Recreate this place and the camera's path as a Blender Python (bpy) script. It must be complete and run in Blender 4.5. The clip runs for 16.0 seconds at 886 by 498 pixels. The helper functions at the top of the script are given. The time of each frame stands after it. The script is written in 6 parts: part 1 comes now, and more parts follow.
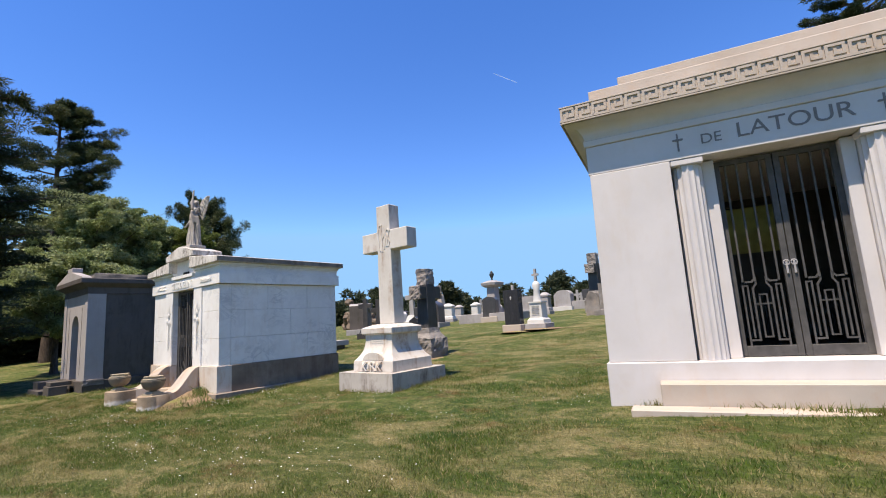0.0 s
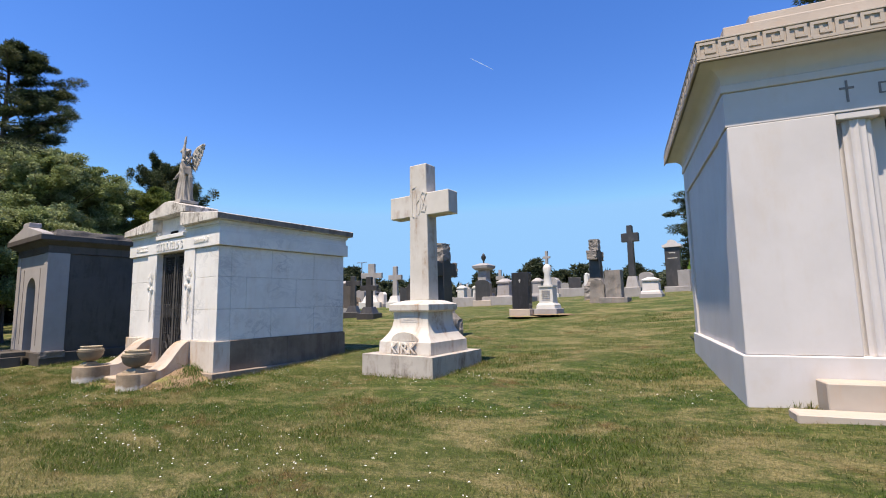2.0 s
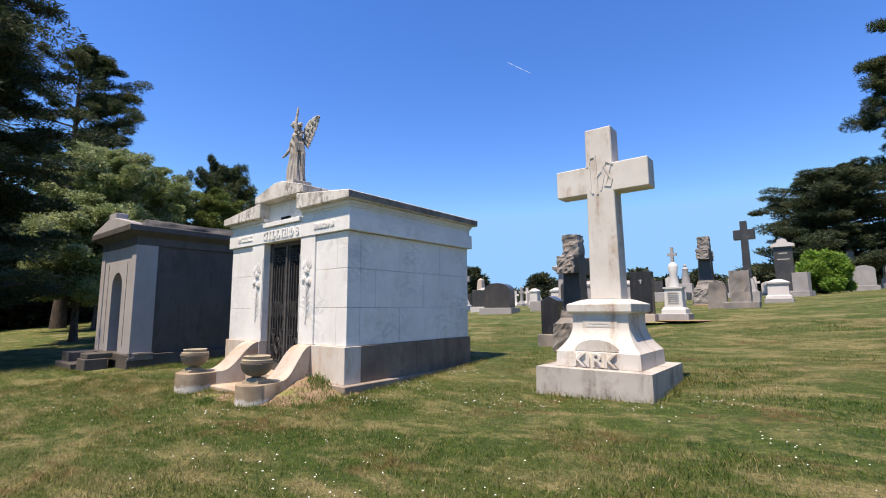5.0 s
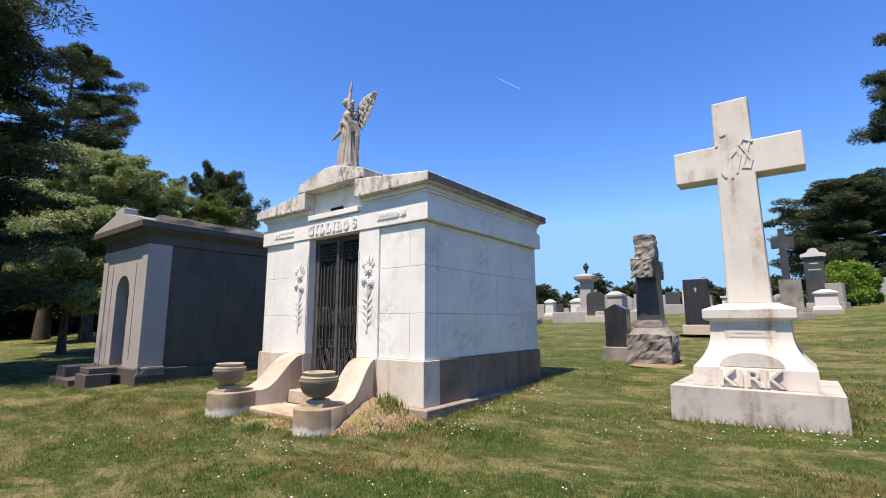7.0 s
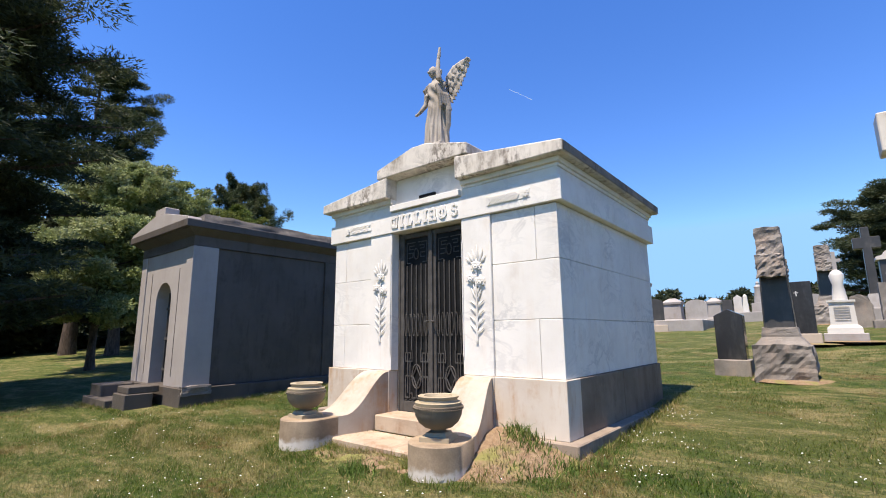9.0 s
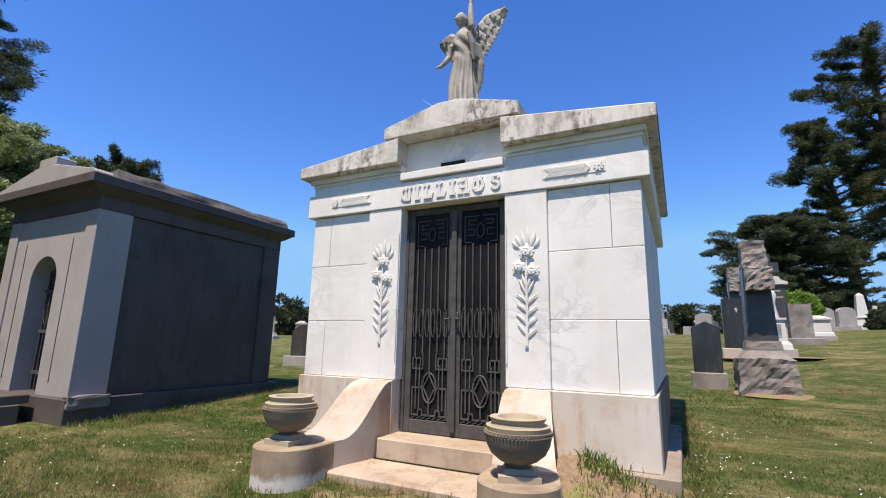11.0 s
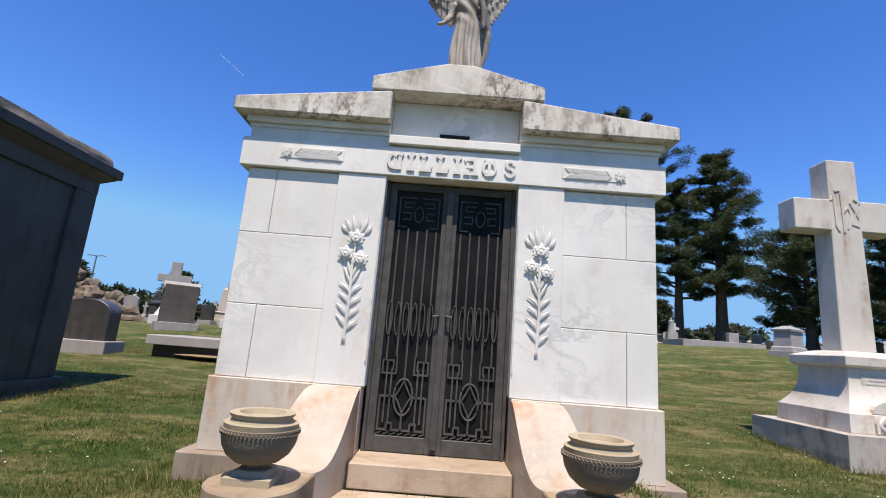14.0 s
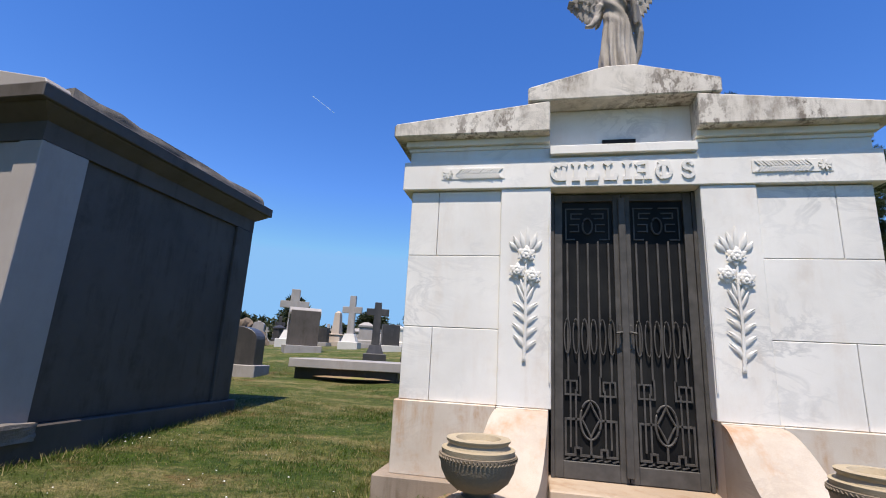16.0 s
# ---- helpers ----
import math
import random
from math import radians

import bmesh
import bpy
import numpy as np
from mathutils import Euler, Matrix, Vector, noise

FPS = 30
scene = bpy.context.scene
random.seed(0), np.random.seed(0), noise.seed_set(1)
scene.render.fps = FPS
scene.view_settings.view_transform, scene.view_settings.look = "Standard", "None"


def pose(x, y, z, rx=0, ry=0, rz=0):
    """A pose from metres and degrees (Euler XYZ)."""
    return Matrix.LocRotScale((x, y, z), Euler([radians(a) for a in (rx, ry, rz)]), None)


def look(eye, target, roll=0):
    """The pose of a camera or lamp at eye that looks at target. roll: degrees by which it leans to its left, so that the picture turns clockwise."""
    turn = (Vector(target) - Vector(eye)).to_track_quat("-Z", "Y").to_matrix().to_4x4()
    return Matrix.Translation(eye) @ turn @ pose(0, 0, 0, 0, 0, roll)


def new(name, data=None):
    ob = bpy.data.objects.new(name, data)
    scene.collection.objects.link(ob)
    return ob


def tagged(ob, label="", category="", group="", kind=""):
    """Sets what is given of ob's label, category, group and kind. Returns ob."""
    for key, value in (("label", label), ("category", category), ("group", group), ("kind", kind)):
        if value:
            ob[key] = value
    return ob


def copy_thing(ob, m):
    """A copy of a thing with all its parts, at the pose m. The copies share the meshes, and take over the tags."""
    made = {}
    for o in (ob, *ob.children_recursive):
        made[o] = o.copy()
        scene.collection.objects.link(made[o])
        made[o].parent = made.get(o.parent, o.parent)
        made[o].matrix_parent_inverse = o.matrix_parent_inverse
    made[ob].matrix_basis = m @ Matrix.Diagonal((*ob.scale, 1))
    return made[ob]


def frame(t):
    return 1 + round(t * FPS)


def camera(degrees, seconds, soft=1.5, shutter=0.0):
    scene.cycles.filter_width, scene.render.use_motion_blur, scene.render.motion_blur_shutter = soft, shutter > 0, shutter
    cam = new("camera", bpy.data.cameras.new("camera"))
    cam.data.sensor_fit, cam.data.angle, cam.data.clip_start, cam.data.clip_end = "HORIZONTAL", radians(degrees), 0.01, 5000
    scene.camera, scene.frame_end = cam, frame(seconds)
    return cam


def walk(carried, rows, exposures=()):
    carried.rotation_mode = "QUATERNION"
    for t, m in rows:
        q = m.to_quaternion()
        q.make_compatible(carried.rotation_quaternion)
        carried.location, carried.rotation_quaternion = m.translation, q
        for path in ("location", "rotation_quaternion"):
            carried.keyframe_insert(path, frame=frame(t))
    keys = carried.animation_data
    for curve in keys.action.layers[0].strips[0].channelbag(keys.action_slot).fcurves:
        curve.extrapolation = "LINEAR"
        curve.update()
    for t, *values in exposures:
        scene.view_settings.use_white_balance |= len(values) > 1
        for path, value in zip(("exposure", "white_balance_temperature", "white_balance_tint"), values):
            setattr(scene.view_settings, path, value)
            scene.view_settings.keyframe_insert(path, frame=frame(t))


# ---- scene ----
cam = camera(87.3, 16.0, 1.05)
METRES, EYE, TILT, LEAN, TURN = 14.9, 1.5, 0.0, 0.0, 38.5
ROWS = [
    (0.0, 0.0, 0.0, 0.0, 0.54, 8.74, 3.52),
    (0.5, -0.0263, 0.028, 0.0012, -0.38, 7.29, 2.17),
    (1.0, -0.0567, 0.0449, -0.0025, -2.23, 6.67, 1.22),
    (1.5, -0.0788, 0.0718, -0.0051, -4.73, 6.2, 1.25),
    (2.0, -0.1061, 0.0968, -0.0046, -3.94, 6.66, 1.1),
    (2.5, -0.1363, 0.1155, -0.006, -3.41, 6.8, 0.82),
    (3.0, -0.1635, 0.1434, -0.0086, -2.07, 6.38, 0.82),
    (3.5, -0.192, 0.1637, -0.0087, 1.94, 6.74, 0.25),
    (6.0, -0.3188, 0.2849, -0.0109, -0.74, 8.41, 0.23),
    (6.5, -0.35, 0.3058, -0.0144, -0.45, 9.41, -0.45),
    (7.0, -0.372, 0.3284, -0.0152, -1.12, 8.9, 0.19),
    (7.5, -0.3957, 0.3555, -0.0125, 0.73, 8.94, 0.49),
    (8.0, -0.4223, 0.3731, -0.0144, 1.32, 10.27, -0.42),
    (8.5, -0.4438, 0.3974, -0.019, -0.05, 9.76, -0.15),
    (9.0, -0.4672, 0.4253, -0.0177, 0.71, 10.39, 0.59),
    (11.5, -0.5876, 0.5456, -0.0234, -16.5, 11.57, -2.39),
    (12.0, -0.6092, 0.5642, -0.0213, -20.9, 11.91, -3.52),
    (12.5, -0.6286, 0.5813, -0.0222, -25.47, 12.17, -3.31),
    (13.0, -0.6393, 0.6091, -0.0243, -29.97, 11.4, -3.47),
    (13.5, -0.6576, 0.6236, -0.024, -34.34, 11.89, -4.77),
    (14.0, -0.6747, 0.6337, -0.0235, -39.02, 11.71, -4.38),
    (14.5, -0.6739, 0.6456, -0.0222, -41.98, 11.1, -4.26),
    (15.0, -0.6733, 0.6534, -0.0221, -41.91, 10.9, -3.4),
    (15.5, -0.6885, 0.6627, -0.0233, -35.51, 11.72, -3.52),
    (16.0, -0.7138, 0.6691, -0.0241, -27.5, 12.84, -2.92),
]
walk(cam, [(t, pose(0, 0, EYE, TILT, LEAN, TURN) @ pose(METRES * x, METRES * y, METRES * z, 90 + pitch, roll, yaw)) for t, x, y, z, yaw, pitch, roll in ROWS], [(0.0, 0.74, 6800, 12), (3.0, 0.70, 6800, 12), (9.0, 0.86, 6800, 12), (12.0, 0.54, 6480, 11), (16.0, 0.52, 6450, 11)])

# ---------------------------------------------------------------- world, sun, exposure
SUN_DIR = Vector((-0.015, -0.40, 1.0)).normalized()
world = bpy.data.worlds.new("sky")
scene.world = world
world.use_nodes = True
wn = world.node_tree
sky = wn.nodes.new("ShaderNodeTexSky")
sky.sky_type = "NISHITA"
sky.sun_disc = False
sky.sun_elevation = math.asin(SUN_DIR.z)
sky.sun_rotation = math.atan2(SUN_DIR.x, SUN_DIR.y)
sky.air_density, sky.dust_density, sky.ozone_density, sky.altitude = 1.0, 0.04, 3.5, 500
deep = wn.nodes.new("ShaderNodeHueSaturation")
deep.inputs["Saturation"].default_value = 1.27
deep.inputs["Hue"].default_value = 0.513
wn.links.new(sky.outputs[0], deep.inputs["Color"])
clear = wn.nodes.new("ShaderNodeMix")
clear.data_type, clear.blend_type = "RGBA", "DARKEN"
clear.inputs[0].default_value = 1.0
clear.inputs[7].default_value = (1.25, 2.5, 4.2, 1)
wn.links.new(deep.outputs[0], clear.inputs[6])
wn.links.new(clear.outputs[2], wn.nodes["Background"].inputs[0])
wn.nodes["Background"].inputs[1].default_value = 0.15
sun = new("sun", bpy.data.lights.new("sun", "SUN"))
sun.data.energy, sun.data.angle, sun.data.color = 5.0, radians(0.53), (1.0, 0.90, 0.755)
sun.matrix_world = look(SUN_DIR * 60, (0, 0, 0))


# ---------------------------------------------------------------- materials
class Nodes:
    """Short way to write a node material."""

    def __init__(self, name):
        self.m = bpy.data.materials.new(name)
        self.m.use_nodes = True
        self.t = self.m.node_tree
        self.b = self.t.nodes["Principled BSDF"]
        self.pos = self.node("ShaderNodeNewGeometry").outputs["Position"]

    def node(self, kind, **inputs):
        n = self.t.nodes.new(kind)
        for k, v in inputs.items():
            self.put(n, k.replace("_", " "), v)
        return n

    def put(self, n, key, v):
        sock = n.inputs[key]
        if isinstance(v, bpy.types.NodeSocket):
            self.t.links.new(v, sock)
        else:
            sock.default_value = v

    def noise(self, scale, detail=4.0, rough=0.55, vector=None, distortion=0.0):
        n = self.node("ShaderNodeTexNoise", Scale=scale, Detail=detail, Roughness=rough, Distortion=distortion)
        self.t.links.new(vector or self.pos, n.inputs["Vector"])
        return n.outputs["Fac"]

    def stretch(self, sx, sy, sz):
        n = self.node("ShaderNodeMapping")
        n.inputs["Scale"].default_value = (sx, sy, sz)
        self.t.links.new(self.pos, n.inputs["Vector"])
        return n.outputs[0]

    def ramp(self, fac, a, b, lo=(0, 0, 0, 1), hi=(1, 1, 1, 1)):
        n = self.node("ShaderNodeValToRGB")
        n.color_ramp.elements[0].position, n.color_ramp.elements[1].position = a, b
        n.color_ramp.elements[0].color, n.color_ramp.elements[1].color = lo, hi
        self.t.links.new(fac, n.inputs[0])
        return n.outputs[0]

    def mix(self, fac, a, b, kind="MIX"):
        n = self.node("ShaderNodeMix")
        n.data_type, n.blend_type = "RGBA", kind
        for key, v in ((0, fac), (6, a), (7, b)):
            self.put(n, key, v if isinstance(v, (bpy.types.NodeSocket, float, int)) else (*v[:3], 1))
        return n.outputs[2]

    def math(self, op, a, b=0.0):
        n = self.node("ShaderNodeMath")
        n.operation = op
        self.put(n, 0, a)
        self.put(n, 1, b)
        return n.outputs[0]

    def bump(self, height, strength, distance):
        n = self.node("ShaderNodeBump", Strength=strength, Distance=distance)
        self.t.links.new(height, n.inputs["Height"])
        self.t.links.new(n.outputs[0], self.b.inputs["Normal"])

    def done(self, color, rough=0.6, metal=0.0, spec=0.5):
        self.put(self.b, "Base Color", color if isinstance(color, bpy.types.NodeSocket) else (*color[:3], 1))
        self.put(self.b, "Roughness", rough)
        self.put(self.b, "Metallic", metal)
        self.put(self.b, "Specular IOR Level", spec)
        return self.m

    def thin(self, color, share):
        """Lets a share of the light through, as leaves and blades do."""
        back = self.node("ShaderNodeBsdfTranslucent", Color=color)
        both = self.node("ShaderNodeMixShader", Fac=share)
        self.t.links.new(self.b.outputs[0], both.inputs[1])
        self.t.links.new(back.outputs[0], both.inputs[2])
        self.t.links.new(both.outputs[0], self.t.nodes["Material Output"].inputs["Surface"])

    def random(self):
        return self.node("ShaderNodeObjectInfo").outputs["Random"]

    def island(self):
        return self.t.nodes.new("ShaderNodeNewGeometry").outputs["Random Per Island"]


def stone_mat(name, color, dark, vein=None, vein_amount=0.0, grain=160.0, stain=None, stain_amount=0.3, rough=0.65, bump=0.15, top_lichen=None):
    n = Nodes(name)
    fine = n.noise(grain, 2.0, 0.6)
    broad = n.noise(1.3, 5.0, 0.6)
    col = n.mix(n.ramp(broad, 0.35, 0.7), color, dark)
    col = n.mix(n.math("MULTIPLY", n.ramp(fine, 0.35, 0.65), 0.22), col, dark)
    rnd = n.math("MULTIPLY", n.random(), 0.16)
    col = n.mix(rnd, col, dark)
    if vein:
        v = n.noise(1.6, 7.0, 0.62, n.stretch(1.0, 1.0, 1.7), 1.6)
        band = n.math("SUBTRACT", 1.0, n.math("MULTIPLY", n.math("ABSOLUTE", n.math("SUBTRACT", v, 0.5)), 16.0))
        band = n.math("MAXIMUM", band, 0.0)
        mask = n.ramp(n.noise(0.9, 3.0), 0.45, 0.7)
        col = n.mix(n.math("MULTIPLY", n.math("MULTIPLY", band, mask), vein_amount), col, vein)
    if stain:
        streak = n.noise(1.0, 6.0, 0.65, n.stretch(5.0, 5.0, 0.9))
        blot = n.noise(2.7, 6.0, 0.7)
        s = n.math("MULTIPLY", n.ramp(streak, 0.46, 0.64), n.ramp(blot, 0.42, 0.60))
        col = n.mix(n.math("MULTIPLY", s, stain_amount), col, stain)
    if top_lichen:
        l = n.ramp(n.noise(13.0, 7.0, 0.8, n.stretch(1.0, 1.0, 0.6)), 0.49, 0.56)
        l2 = n.ramp(n.noise(1.5, 3.0), 0.42, 0.56)
        col = n.mix(n.math("MULTIPLY", n.math("MULTIPLY", l, l2), 0.8), col, top_lichen)
    n.bump(n.math("ADD", fine, n.math("MULTIPLY", broad, 0.4)), bump, 0.01)
    return n.done(col, rough)


MARBLE = stone_mat("white_marble", (0.79, 0.765, 0.73), (0.67, 0.645, 0.61), (0.36, 0.36, 0.37), 0.55, 140, (0.50, 0.37, 0.26), 0.22, 0.5, 0.08)
MARBLE_LOW = stone_mat("weathered_marble", (0.64, 0.58, 0.51), (0.52, 0.44, 0.36), (0.33, 0.29, 0.25), 0.4, 120, (0.42, 0.24, 0.12), 0.9, 0.6, 0.15)
MARBLE_ROOF = stone_mat("lichened_marble", (0.70, 0.655, 0.60), (0.54, 0.49, 0.43), (0.20, 0.19, 0.18), 0.9, 120, (0.16, 0.12, 0.085), 0.85, 0.7, 0.25, (0.11, 0.085, 0.065))
STEP_M = stone_mat("worn_step_marble", (0.47, 0.38, 0.29), (0.34, 0.255, 0.18), (0.2, 0.16, 0.12), 0.5, 110, (0.26, 0.15, 0.085), 0.9, 0.75, 0.25)
FOOTING_M = stone_mat("soiled_footing_stone", (0.33, 0.265, 0.205), (0.20, 0.155, 0.12), None, 0, 100, (0.13, 0.09, 0.06), 0.8, 0.8, 0.25)
# soiled brown plinth marble, with the side's shade also put into its colour
PLINTH_SIDE = stone_mat("soiled_shade_dark_marble", (0.26, 0.20, 0.15), (0.13, 0.098, 0.072), (0.08, 0.07, 0.06), 0.4, 120, (0.10, 0.06, 0.04), 0.6, 0.75, 0.2)
STATUE = stone_mat("weathered_statue_marble", (0.44, 0.40, 0.355), (0.22, 0.19, 0.165), None, 0, 90, (0.14, 0.12, 0.10), 0.8, 0.8, 0.3)
CARVED = stone_mat("carved_marble", (0.76, 0.735, 0.70), (0.62, 0.595, 0.56), None, 0, 140, (0.45, 0.40, 0.34), 0.25, 0.55, 0.1)
GRANITE_L = stone_mat("pale_pink_granite", (0.60, 0.56, 0.545), (0.52, 0.485, 0.47), None, 0, 320, (0.48, 0.38, 0.28), 0.22, 0.6, 0.1)
GRANITE_STEP = stone_mat("sandy_granite", (0.46, 0.395, 0.335), (0.37, 0.31, 0.255), None, 0, 260, (0.44, 0.30, 0.20), 0.4, 0.7, 0.15)
# grey granite, darkened to carry the shade of the grey mausoleum's side
GRANITE_G = stone_mat("shade_dark_grey_granite", (0.098, 0.082, 0.072), (0.064, 0.054, 0.047), None, 0, 300, (0.048, 0.036, 0.027), 0.9, 0.65, 0.15)
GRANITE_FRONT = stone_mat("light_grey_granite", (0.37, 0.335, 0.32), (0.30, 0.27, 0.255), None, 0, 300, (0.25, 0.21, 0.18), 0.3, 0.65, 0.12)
GRANITE_D = stone_mat("dark_granite", (0.060, 0.056, 0.056), (0.035, 0.034, 0.035), None, 0, 300, (0.22, 0.2, 0.18), 0.2, 0.35, 0.05)
GRANITE_B = stone_mat("black_polished_granite", (0.035, 0.035, 0.038), (0.02, 0.02, 0.022), None, 0, 300, (0.10, 0.1, 0.1), 0.3, 0.18, 0.02)
GRANITE_M = stone_mat("mid_grey_granite", (0.36, 0.34, 0.335), (0.26, 0.245, 0.24), None, 0, 280, (0.22, 0.18, 0.15), 0.4, 0.65, 0.12)
ROCKFACE = stone_mat("rock_faced_granite", (0.32, 0.29, 0.265), (0.12, 0.108, 0.10), None, 0, 60, (0.38, 0.27, 0.2), 0.35, 0.85, 0.8)
KIRK_M = stone_mat("cross_marble", (0.62, 0.575, 0.52), (0.49, 0.445, 0.39), None, 0, 130, (0.30, 0.19, 0.12), 0.8, 0.6, 0.15)
KIRK_BASE = stone_mat("stained_base_stone", (0.46, 0.415, 0.37), (0.37, 0.33, 0.29), None, 0, 160, (0.15, 0.11, 0.085), 0.85, 0.75, 0.2)
WHITE_M = stone_mat("bright_white_marble", (0.60, 0.585, 0.56), (0.50, 0.485, 0.46), None, 0, 140, (0.5, 0.45, 0.4), 0.2, 0.5, 0.08)
URN_M = stone_mat("brown_cast_stone", (0.26, 0.21, 0.15), (0.14, 0.11, 0.08), None, 0, 70, (0.12, 0.09, 0.07), 0.5, 0.8, 0.35)
URN_RIM = stone_mat("worn_cast_stone_rim", (0.42, 0.355, 0.25), (0.31, 0.25, 0.17), None, 0, 90, (0.3, 0.22, 0.12), 0.3, 0.8, 0.3)

ROOF_EDGE = stone_mat("blackened_marble_edge", (0.30, 0.25, 0.20), (0.16, 0.13, 0.105), (0.10, 0.09, 0.08), 0.6, 90, (0.08, 0.06, 0.045), 0.9, 0.8, 0.3, (0.06, 0.05, 0.04))
GROTTO = stone_mat("brown_grotto_rock", (0.20, 0.15, 0.11), (0.08, 0.06, 0.045), None, 0, 40, (0.30, 0.24, 0.18), 0.4, 0.9, 0.8)
ROOF_ROCK = stone_mat("dark_rock_roof", (0.15, 0.135, 0.125), (0.06, 0.055, 0.05), None, 0, 50, (0.28, 0.24, 0.2), 0.4, 0.9, 0.6)
CHEEK = stone_mat("streaked_marble", (0.47, 0.42, 0.365), (0.32, 0.25, 0.19), (0.26, 0.22, 0.19), 0.9, 110, (0.36, 0.20, 0.10), 0.9, 0.6, 0.2)


def block_mat():
    """Brown cast stone with a rough-edged white lime bloom where it meets the soil."""
    n = Nodes("lime_stained_block")
    broad = n.noise(3.0, 5.0, 0.65)
    col = n.mix(n.ramp(broad, 0.35, 0.65), (0.37, 0.28, 0.19), (0.22, 0.16, 0.105))
    col = n.mix(n.math("MULTIPLY", n.ramp(n.noise(90.0, 2.0), 0.4, 0.65), 0.3), col, (0.16, 0.12, 0.085))
    sep = n.t.nodes.new("ShaderNodeSeparateXYZ")
    n.t.links.new(n.t.nodes.new("ShaderNodeNewGeometry").outputs["Position"], sep.inputs[0])
    edge = n.math("ADD", sep.outputs["Z"], n.math("MULTIPLY", n.noise(5.0, 5.0, 0.7), 0.22))
    bloom = n.math("SUBTRACT", 1.0, n.ramp(edge, 0.02, 0.075))
    col = n.mix(n.math("MULTIPLY", bloom, 0.75), col, (0.62, 0.58, 0.54))
    n.bump(n.noise(60.0, 4.0, 0.7), 0.3, 0.01)
    return n.done(col, 0.85)


BLOCK = block_mat()



def metal_mat():
    n = Nodes("dark_bronze")
    col = n.mix(n.ramp(n.noise(9.0, 5.0), 0.35, 0.7), (0.056, 0.052, 0.049), (0.092, 0.086, 0.081))
    n.bump(n.noise(120.0, 2.0), 0.1, 0.004)
    return n.done(col, 0.5, 0.0, 0.25)


def glass_mat():
    n = Nodes("dark_door_glass")
    col = n.mix(n.ramp(n.noise(2.0, 4.0), 0.4, 0.7), (0.010, 0.010, 0.011), (0.022, 0.022, 0.022))
    return n.done(col, 0.3, 0.0, 0.06)


BRONZE, GLASS = metal_mat(), glass_mat()


def amber_mat():
    n = Nodes("amber_glass")
    col = n.mix(n.ramp(n.noise(4.0, 3.0), 0.4, 0.6), (0.12, 0.085, 0.015), (0.20, 0.15, 0.03))
    n.put(n.b, "Transmission Weight", 0.9)
    return n.done(col, 0.5, 0.0, 0.3)


YELLOW = amber_mat()


def lawn_nodes(name, blades):
    """Mown grass: deep green clumps, pale straw swathes left by the mower, and scorched brown patches."""
    n = Nodes(name)
    big = n.noise(0.22, 3.0, 0.5)
    stripe = n.noise(0.55, 5.0, 0.65, n.stretch(0.7, 1.5, 1.0), 1.6)
    swirl = n.noise(1.5, 6.0, 0.75, n.stretch(0.8, 1.4, 1.0), 1.4)
    fine = n.noise(7.0, 6.0, 0.75)
    clump = n.noise(24.0, 4.0, 0.7, n.stretch(1.0, 1.5, 1.0))
    hair = n.noise(70.0, 3.0, 0.75, n.stretch(1.0, 1.8, 1.0))
    green = n.mix(n.ramp(fine, 0.36, 0.64), (0.030, 0.066, 0.008), (0.105, 0.155, 0.021))
    green = n.mix(n.ramp(big, 0.44, 0.66), green, (0.11, 0.13, 0.028))
    patch = n.ramp(n.noise(1.7, 6.0, 0.75, n.stretch(0.8, 1.5, 1.0), 0.6), 0.40, 0.56)
    dry = n.math("MULTIPLY", n.ramp(stripe, 0.46, 0.58), patch)
    col = n.mix(n.math("MULTIPLY", dry, 0.85), green, (0.40, 0.32, 0.15))
    thin = n.math("MULTIPLY", n.ramp(swirl, 0.50, 0.60), n.ramp(fine, 0.40, 0.55))
    col = n.mix(n.math("MULTIPLY", thin, 0.55), col, (0.36, 0.31, 0.13))
    brown = n.math("MULTIPLY", n.ramp(n.noise(0.75, 4.0, 0.6, n.stretch(1, 1.6, 1)), 0.56, 0.66), n.ramp(n.noise(5.0, 5.0, 0.75), 0.42, 0.56))
    col = n.mix(n.math("MULTIPLY", brown, 0.8), col, (0.20, 0.11, 0.045))
    if blades:
        r = n.island()
        col = n.mix(n.math("MULTIPLY", r, 0.5), col, (0.105, 0.155, 0.028))
        col = n.mix(n.ramp(r, 0.80, 0.86), col, (0.38, 0.31, 0.15))
    else:
        col = n.mix(n.math("MULTIPLY", n.ramp(clump, 0.44, 0.62), 0.6), col, (0.020, 0.034, 0.006))
        col = n.mix(n.math("MULTIPLY", n.ramp(hair, 0.42, 0.6), 0.6), col, (0.022, 0.032, 0.008))
        n.bump(n.math("ADD", n.math("ADD", hair, fine), clump), 0.8, 0.035)
    n.done(col, 0.85, 0.0, 0.2)
    if blades:
        n.thin(col, 0.5)
    return n.m


LAWN, BLADE = lawn_nodes("lawn", False), lawn_nodes("grass_blades", True)


def soil_mat():
    n = Nodes("dry_soil")
    col = n.mix(n.ramp(n.noise(14.0, 6.0, 0.7), 0.35, 0.65), (0.19, 0.125, 0.08), (0.29, 0.21, 0.135))
    col = n.mix(n.ramp(n.noise(3.0, 4.0), 0.5, 0.62), col, (0.20, 0.19, 0.07))
    n.bump(n.noise(40.0, 5.0, 0.7), 0.7, 0.03)
    return n.done(col, 0.95, 0.0, 0.1)


